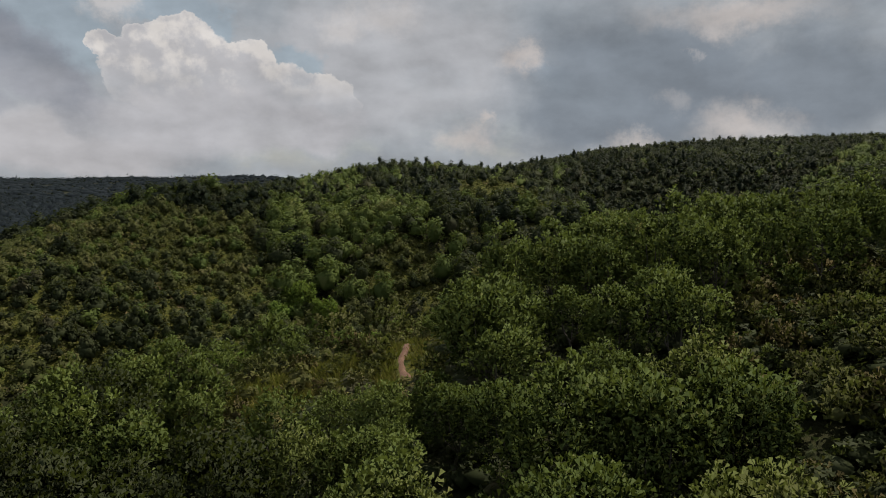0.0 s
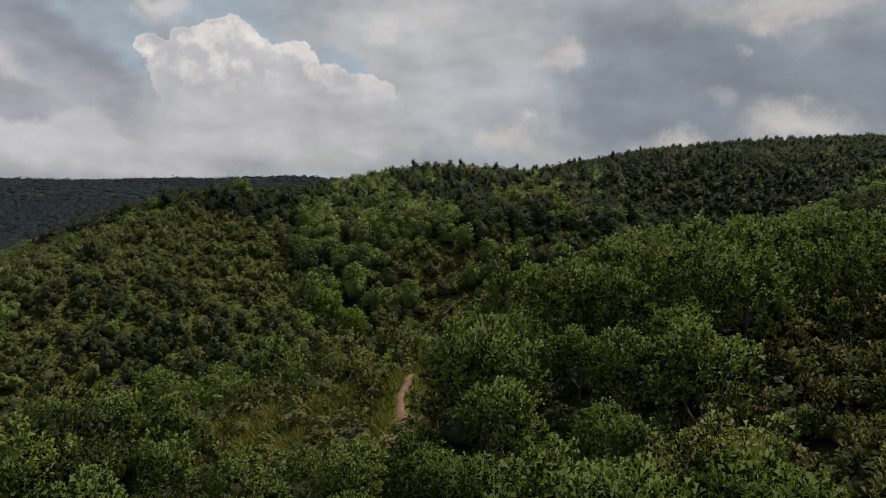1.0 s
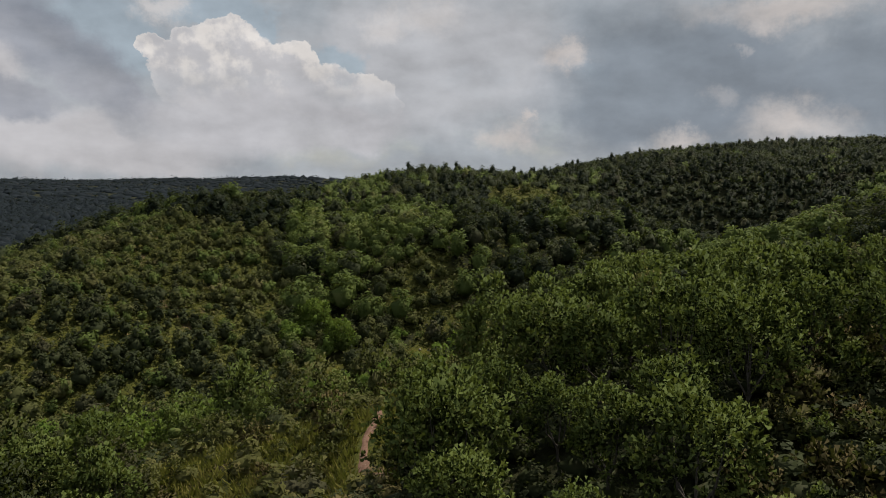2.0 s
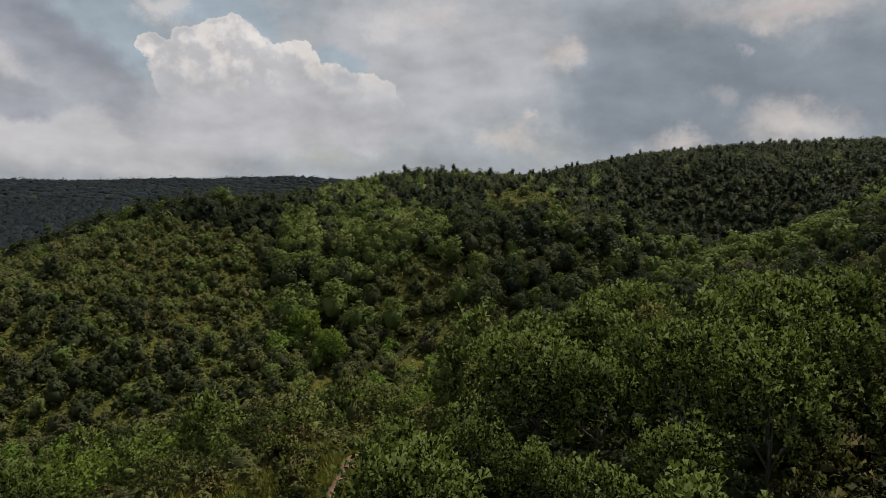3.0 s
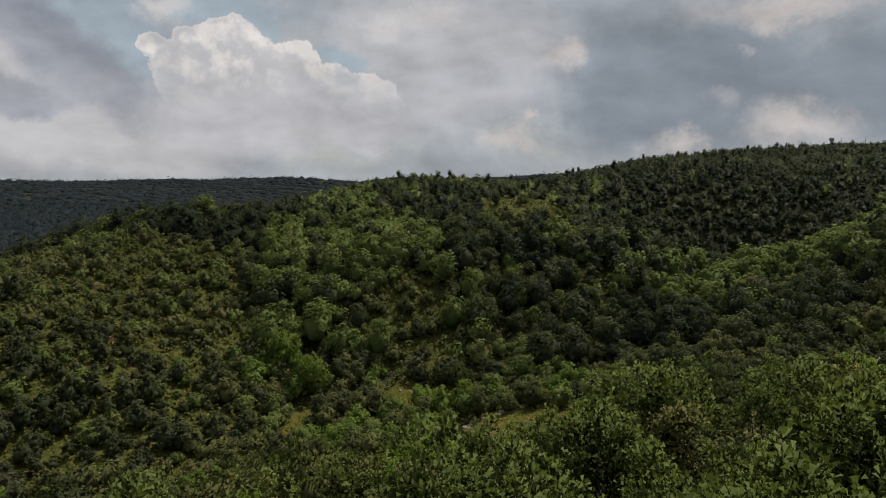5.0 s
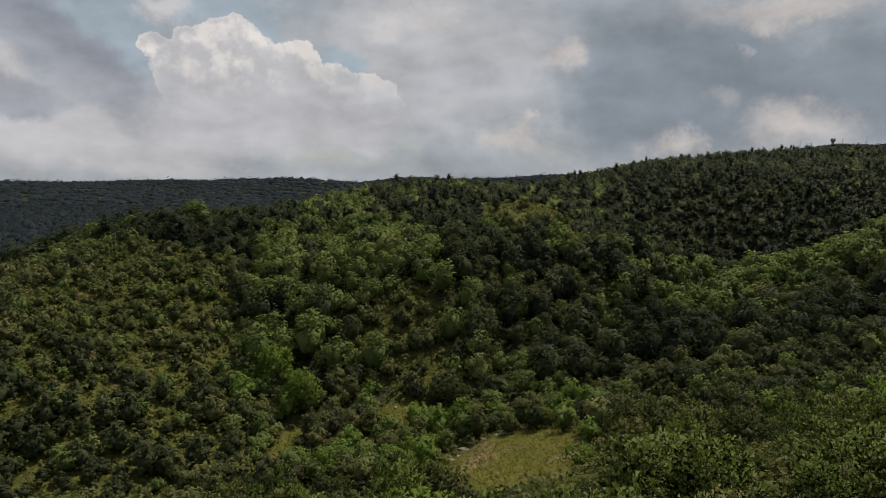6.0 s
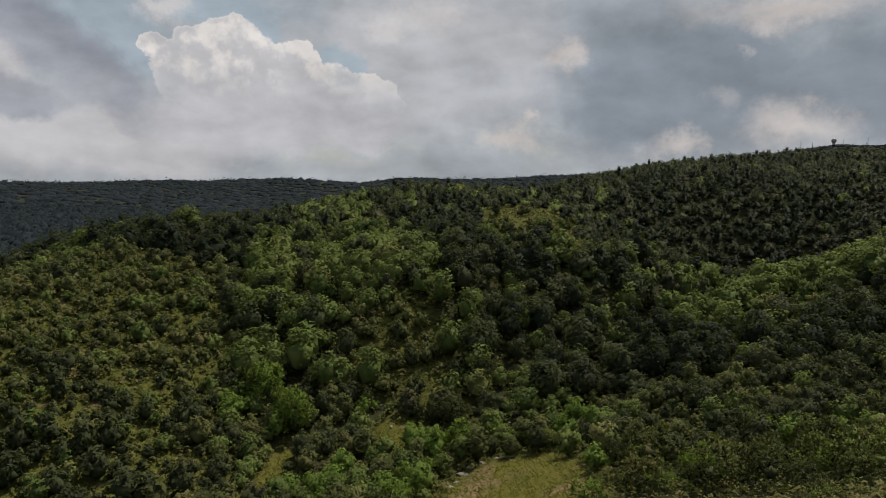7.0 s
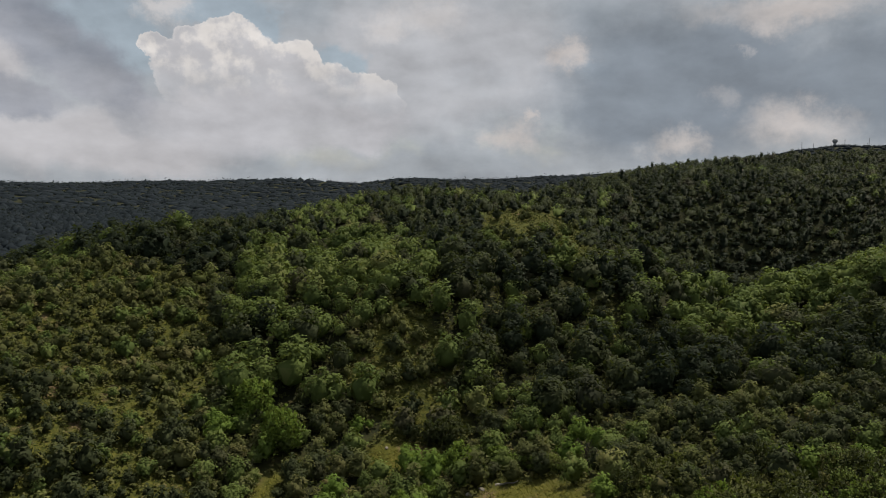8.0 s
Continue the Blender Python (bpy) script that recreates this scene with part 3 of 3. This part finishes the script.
keep = seen_from_path(x, y, 3) & (path > 5.0 + 1.2 * rough(x, y, 9, 8)) & (glade > 4.0) & (off > 2.4) & (ellipse(x, y, 8.5, 29.5, 5.5, 5) > 1) & ~((x > 5) & (y > 53)) & (y < 55 - 0.05 * x + 3 * rough(x, y, 10, 20)) & (y < 56 + 0.55 * x + 22 * (x > 2)) & ~((x > -12.5) & (x < 1) & (y > 33.5))
x, y = x[keep], y[keep]
tall = RNG.uniform(3.8, 6.0, len(x)) - 1.5 * ((x > -11) & (x < 1.5) & (y > 25))
x, y, tall = np.append(single[:, 0], x), np.append(single[:, 1], y), np.append(single[:, 2], tall)
for near, far, lobes, count, size, limbs in ((0, 30, 18, 7200, 0.135, 6), (30, 62, 15, 3700, 0.16, 5), (62, 99, 12, 1500, 0.23, 4)):
    m = (y >= near) & (y < far)
    oaks = [plant("oak_tree", OAK_LABEL, "tree", "oaks of the near wood", crown(RNG, 1.6 + 0.17 * k, 0.7, 5.4, lobes, count, size, 0, twigs=True), trunk(RNG, 5.0, 1.5, 0.10, 1.5, limbs), OAK) for k in range(5)]
    # West of x -5 about half the oaks get dark leaves for the cloud's shade.
    shade = m & (x < -5) & (np.sin(x * 12.9 + y * 78.2) > 0.1)
    place_all(oaks, x[m & ~shade], y[m & ~shade], tall[m & ~shade] / 5.4, (0.95, 1.08))
    oaks = [plant("evergreen_oak", "oak with a dense crown on the slope, cloud shade in its dark leaves", "tree", "evergreen oaks of the near wood", crown(RNG, 1.7 + 0.2 * k, 0.6, 5.2, lobes, count, size, 0, twigs=True), trunk(RNG, 5.0, 1.5, 0.10, 1.5, limbs), DARK_OAK) for k in range(3)]
    place_all(oaks, x[shade], y[shade], tall[shade] / 5.4, (0.95, 1.08))

# low growth under the oaks
x, y = spread_points(-40, 56, 9, 62, 1.5)
keep = seen_from_path(x, y, 2) & (near_line(x, y, PATH) > 2.5) & (near_line(x, y, BRUSH) > 6) & (y < 62 - 0.2 * x) & (y < 60 + 0.5 * x + 20 * (x > 2))
x, y = x[keep], y[keep]
# The dark leaf colour holds the shade of the gaps between the crowns.
build_stuff("undergrowth", DARK_OAK, [crown(RNG, 1.1, -0.1, 0.9, 4, 80, 0.16, 1, 0.5) for k in range(4)], x, y, RNG.uniform(0.8, 1.3, len(x)), "low leafy undergrowth between the oaks", "undergrowth")

# scrub beside the path and in the glade
x, y = spread_points(-22, 40, 8, 66, 1.45)
path, glade = near_zone(x, y)
keep = seen_from_path(x, y) & (near_line(x, y, PATH) > 1.3) & (((path < 6.5) & (x > -16)) | (glade < 4.8)) & (RNG.random(len(x)) < np.where(path < 6.5, 0.26, 0.85))
x, y = x[keep], y[keep]
kind = RNG.random(len(x))
for low, high, mat, name, label in ((0, 0.5, SCRUB, "shrub", "olive green shrub in dry grass beside the path"), (0.5, 0.8, HEATH, "heath_bush", "brown twiggy heath bush in dry grass"), (0.8, 1.01, OAK, "oak_bush", "low green oak bush in dry grass")):
    m = (kind >= low) & (kind < high)
    models = [plant(name, label, "shrub", name.replace("_", " ") + " beside the path", crown(RNG, 0.9, 0.0, 1.3, 7, 420, 0.15, 1, twigs=True), None, mat) for k in range(3)]
    place_all(models, x[m], y[m], RNG.uniform(0.55, 1.3, m.sum()))

# two fresh green bushes at the foot of the hill
fresh = [plant("willow_bush", "fresh bright green bush at the foot of the hill", "bush", "fresh green bushes", crown(RNG, 3.0, 0.0, 5.4, 14, 2400, 0.32, 1, twigs=True), None, FRESH) for k in range(2)]
place_all(fresh, np.array([-27.0, -21.5, -30.0, -24.5]), np.array([134.5, 129.0, 136.5, 133.0]), np.array([1.0, 0.95, 0.7, 0.65]))

# single dark oaks and bushes of the valley floor
dark = [plant("evergreen_oak", "broad dark evergreen oak at the foot of the hill", "tree", "evergreen oaks of the valley", crown(RNG, 2.6, -0.2, 4.4, 16, 3200, 0.24, 1, twigs=True), trunk(RNG, 4.2, 1.0, 0.14, 1.8, 5), DARK_OAK) for k in range(2)]
place_all(dark, np.array([1.2, -1.8, 5.6, 26.6, 34.1, 20.6, 36.8]), np.array([131.0, 132.5, 143.2, 93.7, 109.5, 107.5, 92.6]), np.array([1.0, 0.75, 0.85, 0.6, 0.75, 0.6, 0.65]))
fresh = [plant("fresh_bush", "fresh green bush beside the meadow", "bush", "fresh bushes beside the meadow", crown(RNG, 1.6, -0.3, 3.2, 11, 1500, 0.20, 1, twigs=True), None, FRESH) for k in range(2)]
place_all(fresh, np.array([2.8, 7.7, 11.3, 5.0, 9.6, -1.0, -3.5, 14.0]), np.array([123.5, 126.0, 122.5, 124.5, 124.6, 116.5, 113.0, 121.0]), np.array([1.25, 0.8, 0.75, 0.6, 0.65, 0.8, 0.9, 0.7]))

# valley floor and lower slopes: mixed bushes and small trees
x, y = spread_points(-48, 80, 55, 138, 2.7)
path, glade = near_zone(x, y)
taken = (y < 56 - 0.05 * x) & (y < 56 + 0.55 * x + 22 * (x > 2))
keep = seen_from_path(x, y) & ~taken & (path > 6) & (meadow(x, y) > 1.12) & ((wooded(x, y) > -6) | (y < 92)) & ~((y > 126) & (wooded(x, y) < 0))
keep &= RNG.random(len(x)) < np.where((x > 12) & (y < 84), 0.6, np.where(ellipse(x, y, 8, 90, 11, 9) < 1, 0.12, 0.95))
x, y = in_view(keep, x, y, 4)
kind = rough(x, y, 11, 14) + RNG.normal(0, 0.45, len(x)) + np.where(x < -24, 0.5, 0.0) + np.where((x > 18) & (y > 78), 0.5, 0.0) + np.where((x > 26) & (y > 112), 0.5, 0.0)
nearest = (y < 104) & (np.abs(x - 5) < 45)
squat = np.where((x > 4) & (y < 86), 0.42, 1.0)
for low, high, mat, name, label in ((-9, -0.45, FRESH, "fresh_bush", "fresh green bush on the valley floor"), (-0.45, 0.25, OAK, "oak_bush", "green oak bush on the grassy valley slope"),
                                    (0.25, 0.75, SCRUB, "olive_shrub", "olive green shrub on the grassy valley slope"), (0.75, 9, DARK_OAK, "evergreen_oak", "dark evergreen oak bush on the valley slope")):
    m = (kind >= low) & (kind < high)
    one, many = m & nearest, m & ~nearest
    models = [plant(name, label, "bush", name.replace("_", " ") + " plants of the valley", crown(RNG, 1.6, -0.2, 3.1, 11, 1000, 0.18, 1, twigs=True), None, mat) for k in range(4)]
    place_all(models, x[one], y[one], (0.5 + 1.0 * RNG.random(one.sum()) ** 1.5) * squat[one], (0.8, 1.2))
    models = [crown(RNG, 1.6, -0.2, 3.1, 8, 260, 0.26, 2, 0.55) for k in range(4)]
    build_stuff(name + "_thicket", mat, models, x[many], y[many], RNG.uniform(0.5, 1.35, many.sum()), label.replace("bush", "bushes").replace(" shrub", " shrubs").replace("oak on", "oaks on"), "bushes")

# the middle and right hills: oak wood
x, y = spread_points(-120, 215, 118, 380, 3.5)
keep = seen_from_path(x, y) & (wooded(x, y) > 0) & (meadow(x, y) > 1.1) & (crest_patch(x, y) > 1) & ~((y < 138) & (x < 80))
x, y = in_view(keep, x, y, 4)
# Cloud shade becomes darker leaves by place; the sunlit spur gets lighter ones.
kind = 0.15 * rough(x, y, 12, 30) + RNG.normal(0, 0.42, len(x)) + np.clip(cloud_shaded(x, y) / 10, -0.32, 0.5) - 0.35 * (spur(x, y) < 0.9) + 0.3 * ((x > 30) & (y < 160) & (spur(x, y) > 1)) + 0.35 * np.clip((x - 30) / 30, 0, 1) * np.clip((y - 190) / 30, 0, 1) + 1.0 * ((x < -46 + 3 * rough(x, y, 16, 15)) & (y < 270))
for low, high, mat, name, label in ((-9, 0.05, OAK, "oak_wood", "dense oak wood over the hillside"), (0.05, 0.55, DARK_OAK, "evergreen_oak_wood", "dense oak wood over the hillside, cloud shade in its dark leaves"),
                                    (0.55, 9, CLOUD_SHADED_OAK, "holm_oak_wood", "dense oak wood over the hillside, cloud shade in its blackish leaf colour")):
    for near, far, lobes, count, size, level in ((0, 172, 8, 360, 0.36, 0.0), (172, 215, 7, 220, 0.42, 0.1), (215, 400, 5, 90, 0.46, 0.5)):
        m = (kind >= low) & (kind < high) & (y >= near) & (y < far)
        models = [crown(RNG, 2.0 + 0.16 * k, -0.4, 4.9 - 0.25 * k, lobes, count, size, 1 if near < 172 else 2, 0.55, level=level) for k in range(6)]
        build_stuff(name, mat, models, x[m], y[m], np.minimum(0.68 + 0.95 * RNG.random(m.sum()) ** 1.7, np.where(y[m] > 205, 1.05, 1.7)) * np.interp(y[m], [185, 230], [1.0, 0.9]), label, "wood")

# low growth between the trees of the upper slopes, in the cloud-shade leaf colour
x, y = spread_points(-20, 190, 185, 345, 2.6)
keep = seen_from_path(x, y) & (wooded(x, y) > 0) & (crest_patch(x, y) > 1.1)
x, y = in_view(keep, x, y, 2)
build_stuff("understory", CLOUD_SHADED_OAK, [crown(RNG, 1.5, -0.4, 1.5, 3, 22, 0.4, 1, 0.6, level=0.3) for k in range(4)], x, y, RNG.uniform(0.8, 1.3, len(x)), "low growth between the trees, cloud shade in its dark leaf colour", "undergrowth")

# scrubby slopes: dark shrubs over a low yellowish cover
x, y = spread_points(-190, 130, 84, 245, 2.2)
keep = seen_from_path(x, y) & ((wooded(x, y) < 0) | (crest_patch(x, y) < 0.95) & (RNG.random(len(x)) < 0.22)) & (meadow(x, y) > 1.1) & ~((x > -22) & (y < 122)) & (RNG.random(len(x)) < 0.97 - 0.3 * (rough(x, y, 13, 19) > 0.4))
x, y = in_view(keep, x, y, 2)
# More dark shrubs low on the left, partly to stand in for cloud shade.
kind = RNG.random(len(x)) + 0.25 * rough(x, y, 14, 12) + 0.35 * (RNG.random(len(x)) < 0.12) + 1.1 * np.clip(1.4 - ellipse(x, y, -46, 112, 18, 15), 0, 0.6) - 0.15 * (y > 140)
for low, high, mat, name, label in ((-9, 0.66, SCRUB, "hillside_scrub", "olive scrub dotted over the grassy hillside"), (0.86, 9, DARK_OAK, "dark_shrubs", "dark rounded shrubs on the grassy hillside"), (0.66, 0.86, OAK, "oak_shrubs", "green oak shrubs on the grassy hillside")):
    m = (kind >= low) & (kind < high)
    models = [crown(RNG, 1.5, -0.3, 2.3, 6, 130, 0.30, 2, 0.55) for k in range(6)]
    build_stuff(name, mat, models, x[m], y[m], 0.5 + 1.0 * RNG.random(m.sum()) ** 2 + (0.15 if mat is not SCRUB else 0.0), label, "shrubs")
x, y = spread_points(-190, 130, 34, 245, 1.5)
path, glade = near_zone(x, y)
taken = (y < 56 - 0.05 * x) & (y < 56 + 0.55 * x + 22 * (x > 2)) & (path > 7.5)
keep = seen_from_path(x, y) & ~taken & ((wooded(x, y) < 1.5) | (y < 175) | (crest_patch(x, y) < 1)) & (meadow(x, y) > 1.08) & (near_line(x, y, PATH) > 0.9) & (RNG.random(len(x)) < np.where(crest_patch(x, y) < 0.9, 0.65, np.where(path < 5, 0.5, 0.94)))
x, y = in_view(keep, x, y, 2.5)
for m, count, size, inner in ((y < 78, 80, 0.18, 1), ((y >= 78) & (y < 108), 36, 0.22, 0), (y >= 108, 18, 0.33, 0)):
    build_stuff("low_scrub", LOW, [crown(RNG, 0.95, -0.25, 0.55, 3, count, size, inner, 0.5) for k in range(6)], x[m], y[m], RNG.uniform(0.9, 1.6, m.sum()), "low yellowish scrub between the shrubs", "scrub")

# far woods
for near, far, step, size, count in ((200, 640, 5.2, 1.15, 20), (640, 1250, 13.0, 2.7, 6), (1250, 1760, 17.0, 3.3, 6), (1950, 2300, 17.0, 3.4, 6)):
    x, y = spread_points(*((-1150, 520) if far < 1900 else (600, 1330)), near, far, step, 0.8)
    near_part = (x > -120) & (x < 215) & (y < 380) & (wooded(x, y) > 0) | (wooded(x, y) < 0) & (x > -190) & (x < 130) & (y < 245)
    keep = seen_from_path(x, y, 10) & ~near_part
    x, y = in_view(keep, x, y, 4)
    models = [crown(RNG, 2.9, -1.2, (4.6 if near < 600 else 1.5), 2, count, 0.5, 1, 0.8, level=0.35) for k in range(6)]
    # The distant ridges take the blue-black leaves in place of haze and cloud shade.
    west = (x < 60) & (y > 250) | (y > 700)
    for m, mat, name, label in ((~west, DARK_OAK, "far_oak_wood", "dense oak wood on the far ridge, cloud shade in its dark leaves"), (west, HAZED_PINE, "far_pine_wood", "dense wood on the distant ridge, haze and cloud shade in its blue-black colour")):
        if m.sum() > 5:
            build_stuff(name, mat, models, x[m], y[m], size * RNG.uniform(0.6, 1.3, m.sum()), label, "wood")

# grass on the open ground
x, y = spread_points(-60, 60, 36, 160, 0.7)
path, glade = near_zone(x, y)
open_ground = (meadow(x, y) < 1.3) | (near_line(x, y, PATH) < 3) | (path < 5) | ((wooded(x, y) < 0) & (y > 95) & (RNG.random(len(x)) < 0.35))
keep = seen_from_path(x, y) & open_ground & (near_line(x, y, PATH) > 0.8) & ((height(x, y) > -3) | (y < 66)) & ((y > 95) | (path < 7))
x, y = x[keep], y[keep]


def tuft(rng, tall, wide, blades):
    out = []
    for k in range(blades):
        a, b = rng.uniform(0, 6.283, 2)
        foot = np.array([math.cos(a), math.sin(a), 0]) * wide * rng.uniform(0, 0.5)
        side = np.array([math.cos(b), math.sin(b), 0]) * wide * 0.16
        tip = foot + np.array([math.cos(a) * wide * 0.6, math.sin(a) * wide * 0.6, tall * rng.uniform(0.6, 1.1)])
        out.append([foot - side, foot + side, tip + side * 0.3, tip - side * 0.3])
    return np.array(out)


build_stuff("grass", GRASS, [tuft(RNG, 0.28, 0.5, 5) for k in range(4)], x, y, RNG.uniform(0.5, 1.2, len(x)), "tufts of dry yellow green grass on open ground", "grass")


x, y = spread_points(-18, 4, 38, 60, 0.34)
keep = (near_line(x, y, PATH) > 0.45) & ((near_line(x, y, BRUSH) < 5.5 + rough(x, y, 17, 5)) | (near_line(x, y, PATH) < 3.5)) & (RNG.random(len(x)) < 0.75)
x, y = x[keep], y[keep]
build_stuff("long_grass", GRASS, [tuft(RNG, 0.42, 0.34, 7) for k in range(4)], x, y, RNG.uniform(0.6, 1.35, len(x)), "long yellow green grass beside the path", "grass")


# ---- the path ----
def path_mesh(name, points, wide, lift):
    bm = bmesh.new()
    dense = []
    for (x0, y0), (x1, y1) in zip(points, points[1:]):
        k = max(2, int(math.hypot(x1 - x0, y1 - y0) / 0.4))
        dense += [(x0 + (x1 - x0) * i / k, y0 + (y1 - y0) * i / k) for i in range(k)]
    dense.append(points[-1])
    rows = []
    for i, (px, py) in enumerate(dense):
        qx, qy = dense[min(i + 1, len(dense) - 1)]
        ox, oy = dense[max(i - 1, 0)]
        t = Vector((qx - ox, qy - oy)).normalized()
        half = wide / 2 * (1 + 0.35 * math.sin(i * 0.9) * math.sin(i * 0.37 + 1) + random.uniform(-0.12, 0.12))
        row = []
        for s in (-1, -0.5, 0, 0.5, 1):
            vx, vy = px - t.y * half * s, py + t.x * half * s
            row.append(bm.verts.new((vx, vy, float(height(vx, vy)) + (lift if abs(s) < 1 else -0.03))))
        rows.append(row)
    for a, b in zip(rows, rows[1:]):
        for i in range(4):
            bm.faces.new((a[i], a[i + 1], b[i + 1], b[i]))
    mesh = bpy.data.meshes.new(name)
    bm.to_mesh(mesh)
    bm.free()
    mesh.shade_smooth()
    mesh.materials.append(EARTH)
    return mesh


tagged(new("path", path_mesh("path", PATH, 0.5, 0.06)), "bare reddish dirt path over the spur", "path", kind="structure")


# ---- single things ----
def lump(name, rng, wide, deep, tall):
    """A worn flattish stone."""
    bm = bmesh.new()
    bmesh.ops.create_icosphere(bm, subdivisions=2, radius=1.0)
    off = Vector(rng.uniform(-50, 50, 3))
    for v in bm.verts:
        k = 1 + 0.35 * noise.noise(v.co * 1.3 + off)
        v.co = Vector((v.co.x * wide * k / 2, v.co.y * deep * k / 2, max(v.co.z, -0.4) * tall * k))
    mesh = bpy.data.meshes.new(name)
    bm.to_mesh(mesh)
    bm.free()
    mesh.materials.append(STONE)
    return mesh


for sx, sy, wide, deep, tall in ((3.2, 116.5, 1.6, 0.9, 0.25), (4.1, 118.2, 1.1, 0.8, 0.22), (5.6, 119.4, 1.4, 0.6, 0.2), (2.6, 114.4, 0.9, 0.7, 0.18), (7.4, 120.2, 0.8, 0.6, 0.2), (1.8, 112.6, 1.2, 0.7, 0.16), (-7.6, 131.4, 0.8, 0.5, 0.2)):
    stone = new("stone", lump("stone", RNG, wide, deep, tall))
    stone.matrix_world = pose(sx, sy, float(height(sx, sy)), 0, 0, float(RNG.uniform(0, 180)))
    tagged(stone, "pale flat stone bedded in the meadow's edge", "stone", "stones of the meadow")


def fallen_log(lx, ly, turn, long):
    points = [(-long / 2, 0, 0.1), (-long / 6, 0.08, 0.14), (long / 4, -0.05, 0.13), (long / 2, 0.1, 0.22)]
    ob = new("fallen_log", faces_mesh("fallen_log", tube(points, [0.13, 0.12, 0.09, 0.05], 8), STONE, 4))
    ob.matrix_world = pose(lx, ly, float(height(lx, ly)), 0, 0, turn)
    return tagged(ob, "bleached fallen log on the meadow's edge", "log")


fallen_log(8.8, 119.8, 20, 2.4)

# a dry shrub at the edge of the wood
twigs = []
for k in range(26):
    a, t = RNG.uniform(0, 6.283), RNG.uniform(0.35, 1.0)
    end = np.array([1.5 * t * math.cos(a), 1.5 * t * math.sin(a), 1.2 + 1.6 * RNG.random()])
    twigs.append(tube([(0, 0, -0.1), end * 0.5 + RNG.normal(0, 0.12, 3), end], [0.05, 0.03, 0.012], 4))
dry = new("dry_shrub", faces_mesh("dry_shrub", np.concatenate(twigs), BARK, 4))
dry.matrix_world = pose(18.5, 123.5, float(height(18.5, 123.5)))
tagged(dry, "leafless grey shrub at the wood's edge", "shrub")

# pines on the skyline of the right-hand ridge
pines = [plant("pine_tree", "dark pointed pine on the ridge's skyline", "tree", "pines of the skyline", cone_crown(RNG, 1.9, 0.6, 7.0, 420, 0.6), tube([(0, 0, -0.4), (0.05, 0, 3.0), (0, 0, 6.6)], [0.2, 0.14, 0.04]), HAZED_PINE) for k in range(3)]
ridge_x = np.array([140.0, 143.0, 172.0, 177.0, 181.0, 185.0, 188.0, 193.0, 198.0, 204.0, 210.0, 217.0])
ridge_y = 349 - 0.12 * (ridge_x - 140) + 3 * np.sin(ridge_x)
place_all(pines, ridge_x, ridge_y, RNG.uniform(0.4, 0.75, len(ridge_x)))


# the radar station on the farthest ridge
def plain(name, colour, roughness=0.6):
    mat, n = material(name)
    place = n.add("ShaderNodeTexCoord", (), "Object")
    shade = n.mix(n.ramp(n.noise(place, 0.6, 5.0), 0.35, 0.7, 0.0, 0.35), rgb(*colour), rgb(colour[0] * 0.7, colour[1] * 0.7, colour[2] * 0.68))
    return finish(mat, n.add("ShaderNodeBsdfPrincipled", {"Base Color": shade, "Roughness": roughness}))


PALE, STEEL = plain("weathered_white_panel", (0.24, 0.25, 0.27)), plain("galvanised_steel", (0.38, 0.39, 0.40), 0.45)


def radar_station(rx, ry):
    base = new("radar_station")
    base.matrix_world = pose(rx, ry, float(height(rx, ry)))
    bm = bmesh.new()
    bmesh.ops.create_icosphere(bm, subdivisions=3, radius=6.8, matrix=Matrix.Translation((0, 0, 16)))
    mesh = bpy.data.meshes.new("dome")
    bm.to_mesh(mesh)
    bm.free()
    mesh.materials.append(PALE)
    part("dome", mesh, base, "pale faceted radar dome")
    part("tower", faces_mesh("tower", tube([(0, 0, -2), (0, 0, 6), (0, 0, 11)], [4.5, 4.0, 3.8], 10), PALE, 4), base)
    bm = bmesh.new()
    bmesh.ops.create_cube(bm, size=1.0, matrix=Matrix.Translation((26, 4, 3)) @ Matrix.Diagonal((34, 12, 7, 1)))
    bmesh.ops.bevel(bm, geom=bm.edges[:], offset=0.4, segments=1, affect="EDGES")
    mesh = bpy.data.meshes.new("building")
    bm.to_mesh(mesh)
    bm.free()
    mesh.materials.append(PALE)
    part("building", mesh, base)
    return tagged(base, "pale radar dome on a tower beside a low building", "radar station")


radar_station(983, 2112)
for mx, my, tall in ((905, 2140, 26), (935, 2135, 16), (1008, 2108, 20), (1062, 2085, 24)):
    mast = new("antenna_mast", faces_mesh("antenna_mast", np.concatenate([tube([(0, 0, -1), (0, 0, tall * 0.6), (0, 0, tall)], [0.9, 0.6, 0.3], 6), tube([(-2.2, 0, tall * 0.85), (0, 0, tall * 0.85), (2.2, 0, tall * 0.85)], [0.35, 0.35, 0.35], 5)]), STEEL, 4))
    mast.matrix_world = pose(mx, my, float(height(mx, my)))
    tagged(mast, "thin steel antenna mast on a distant hilltop", "mast", "antenna masts")
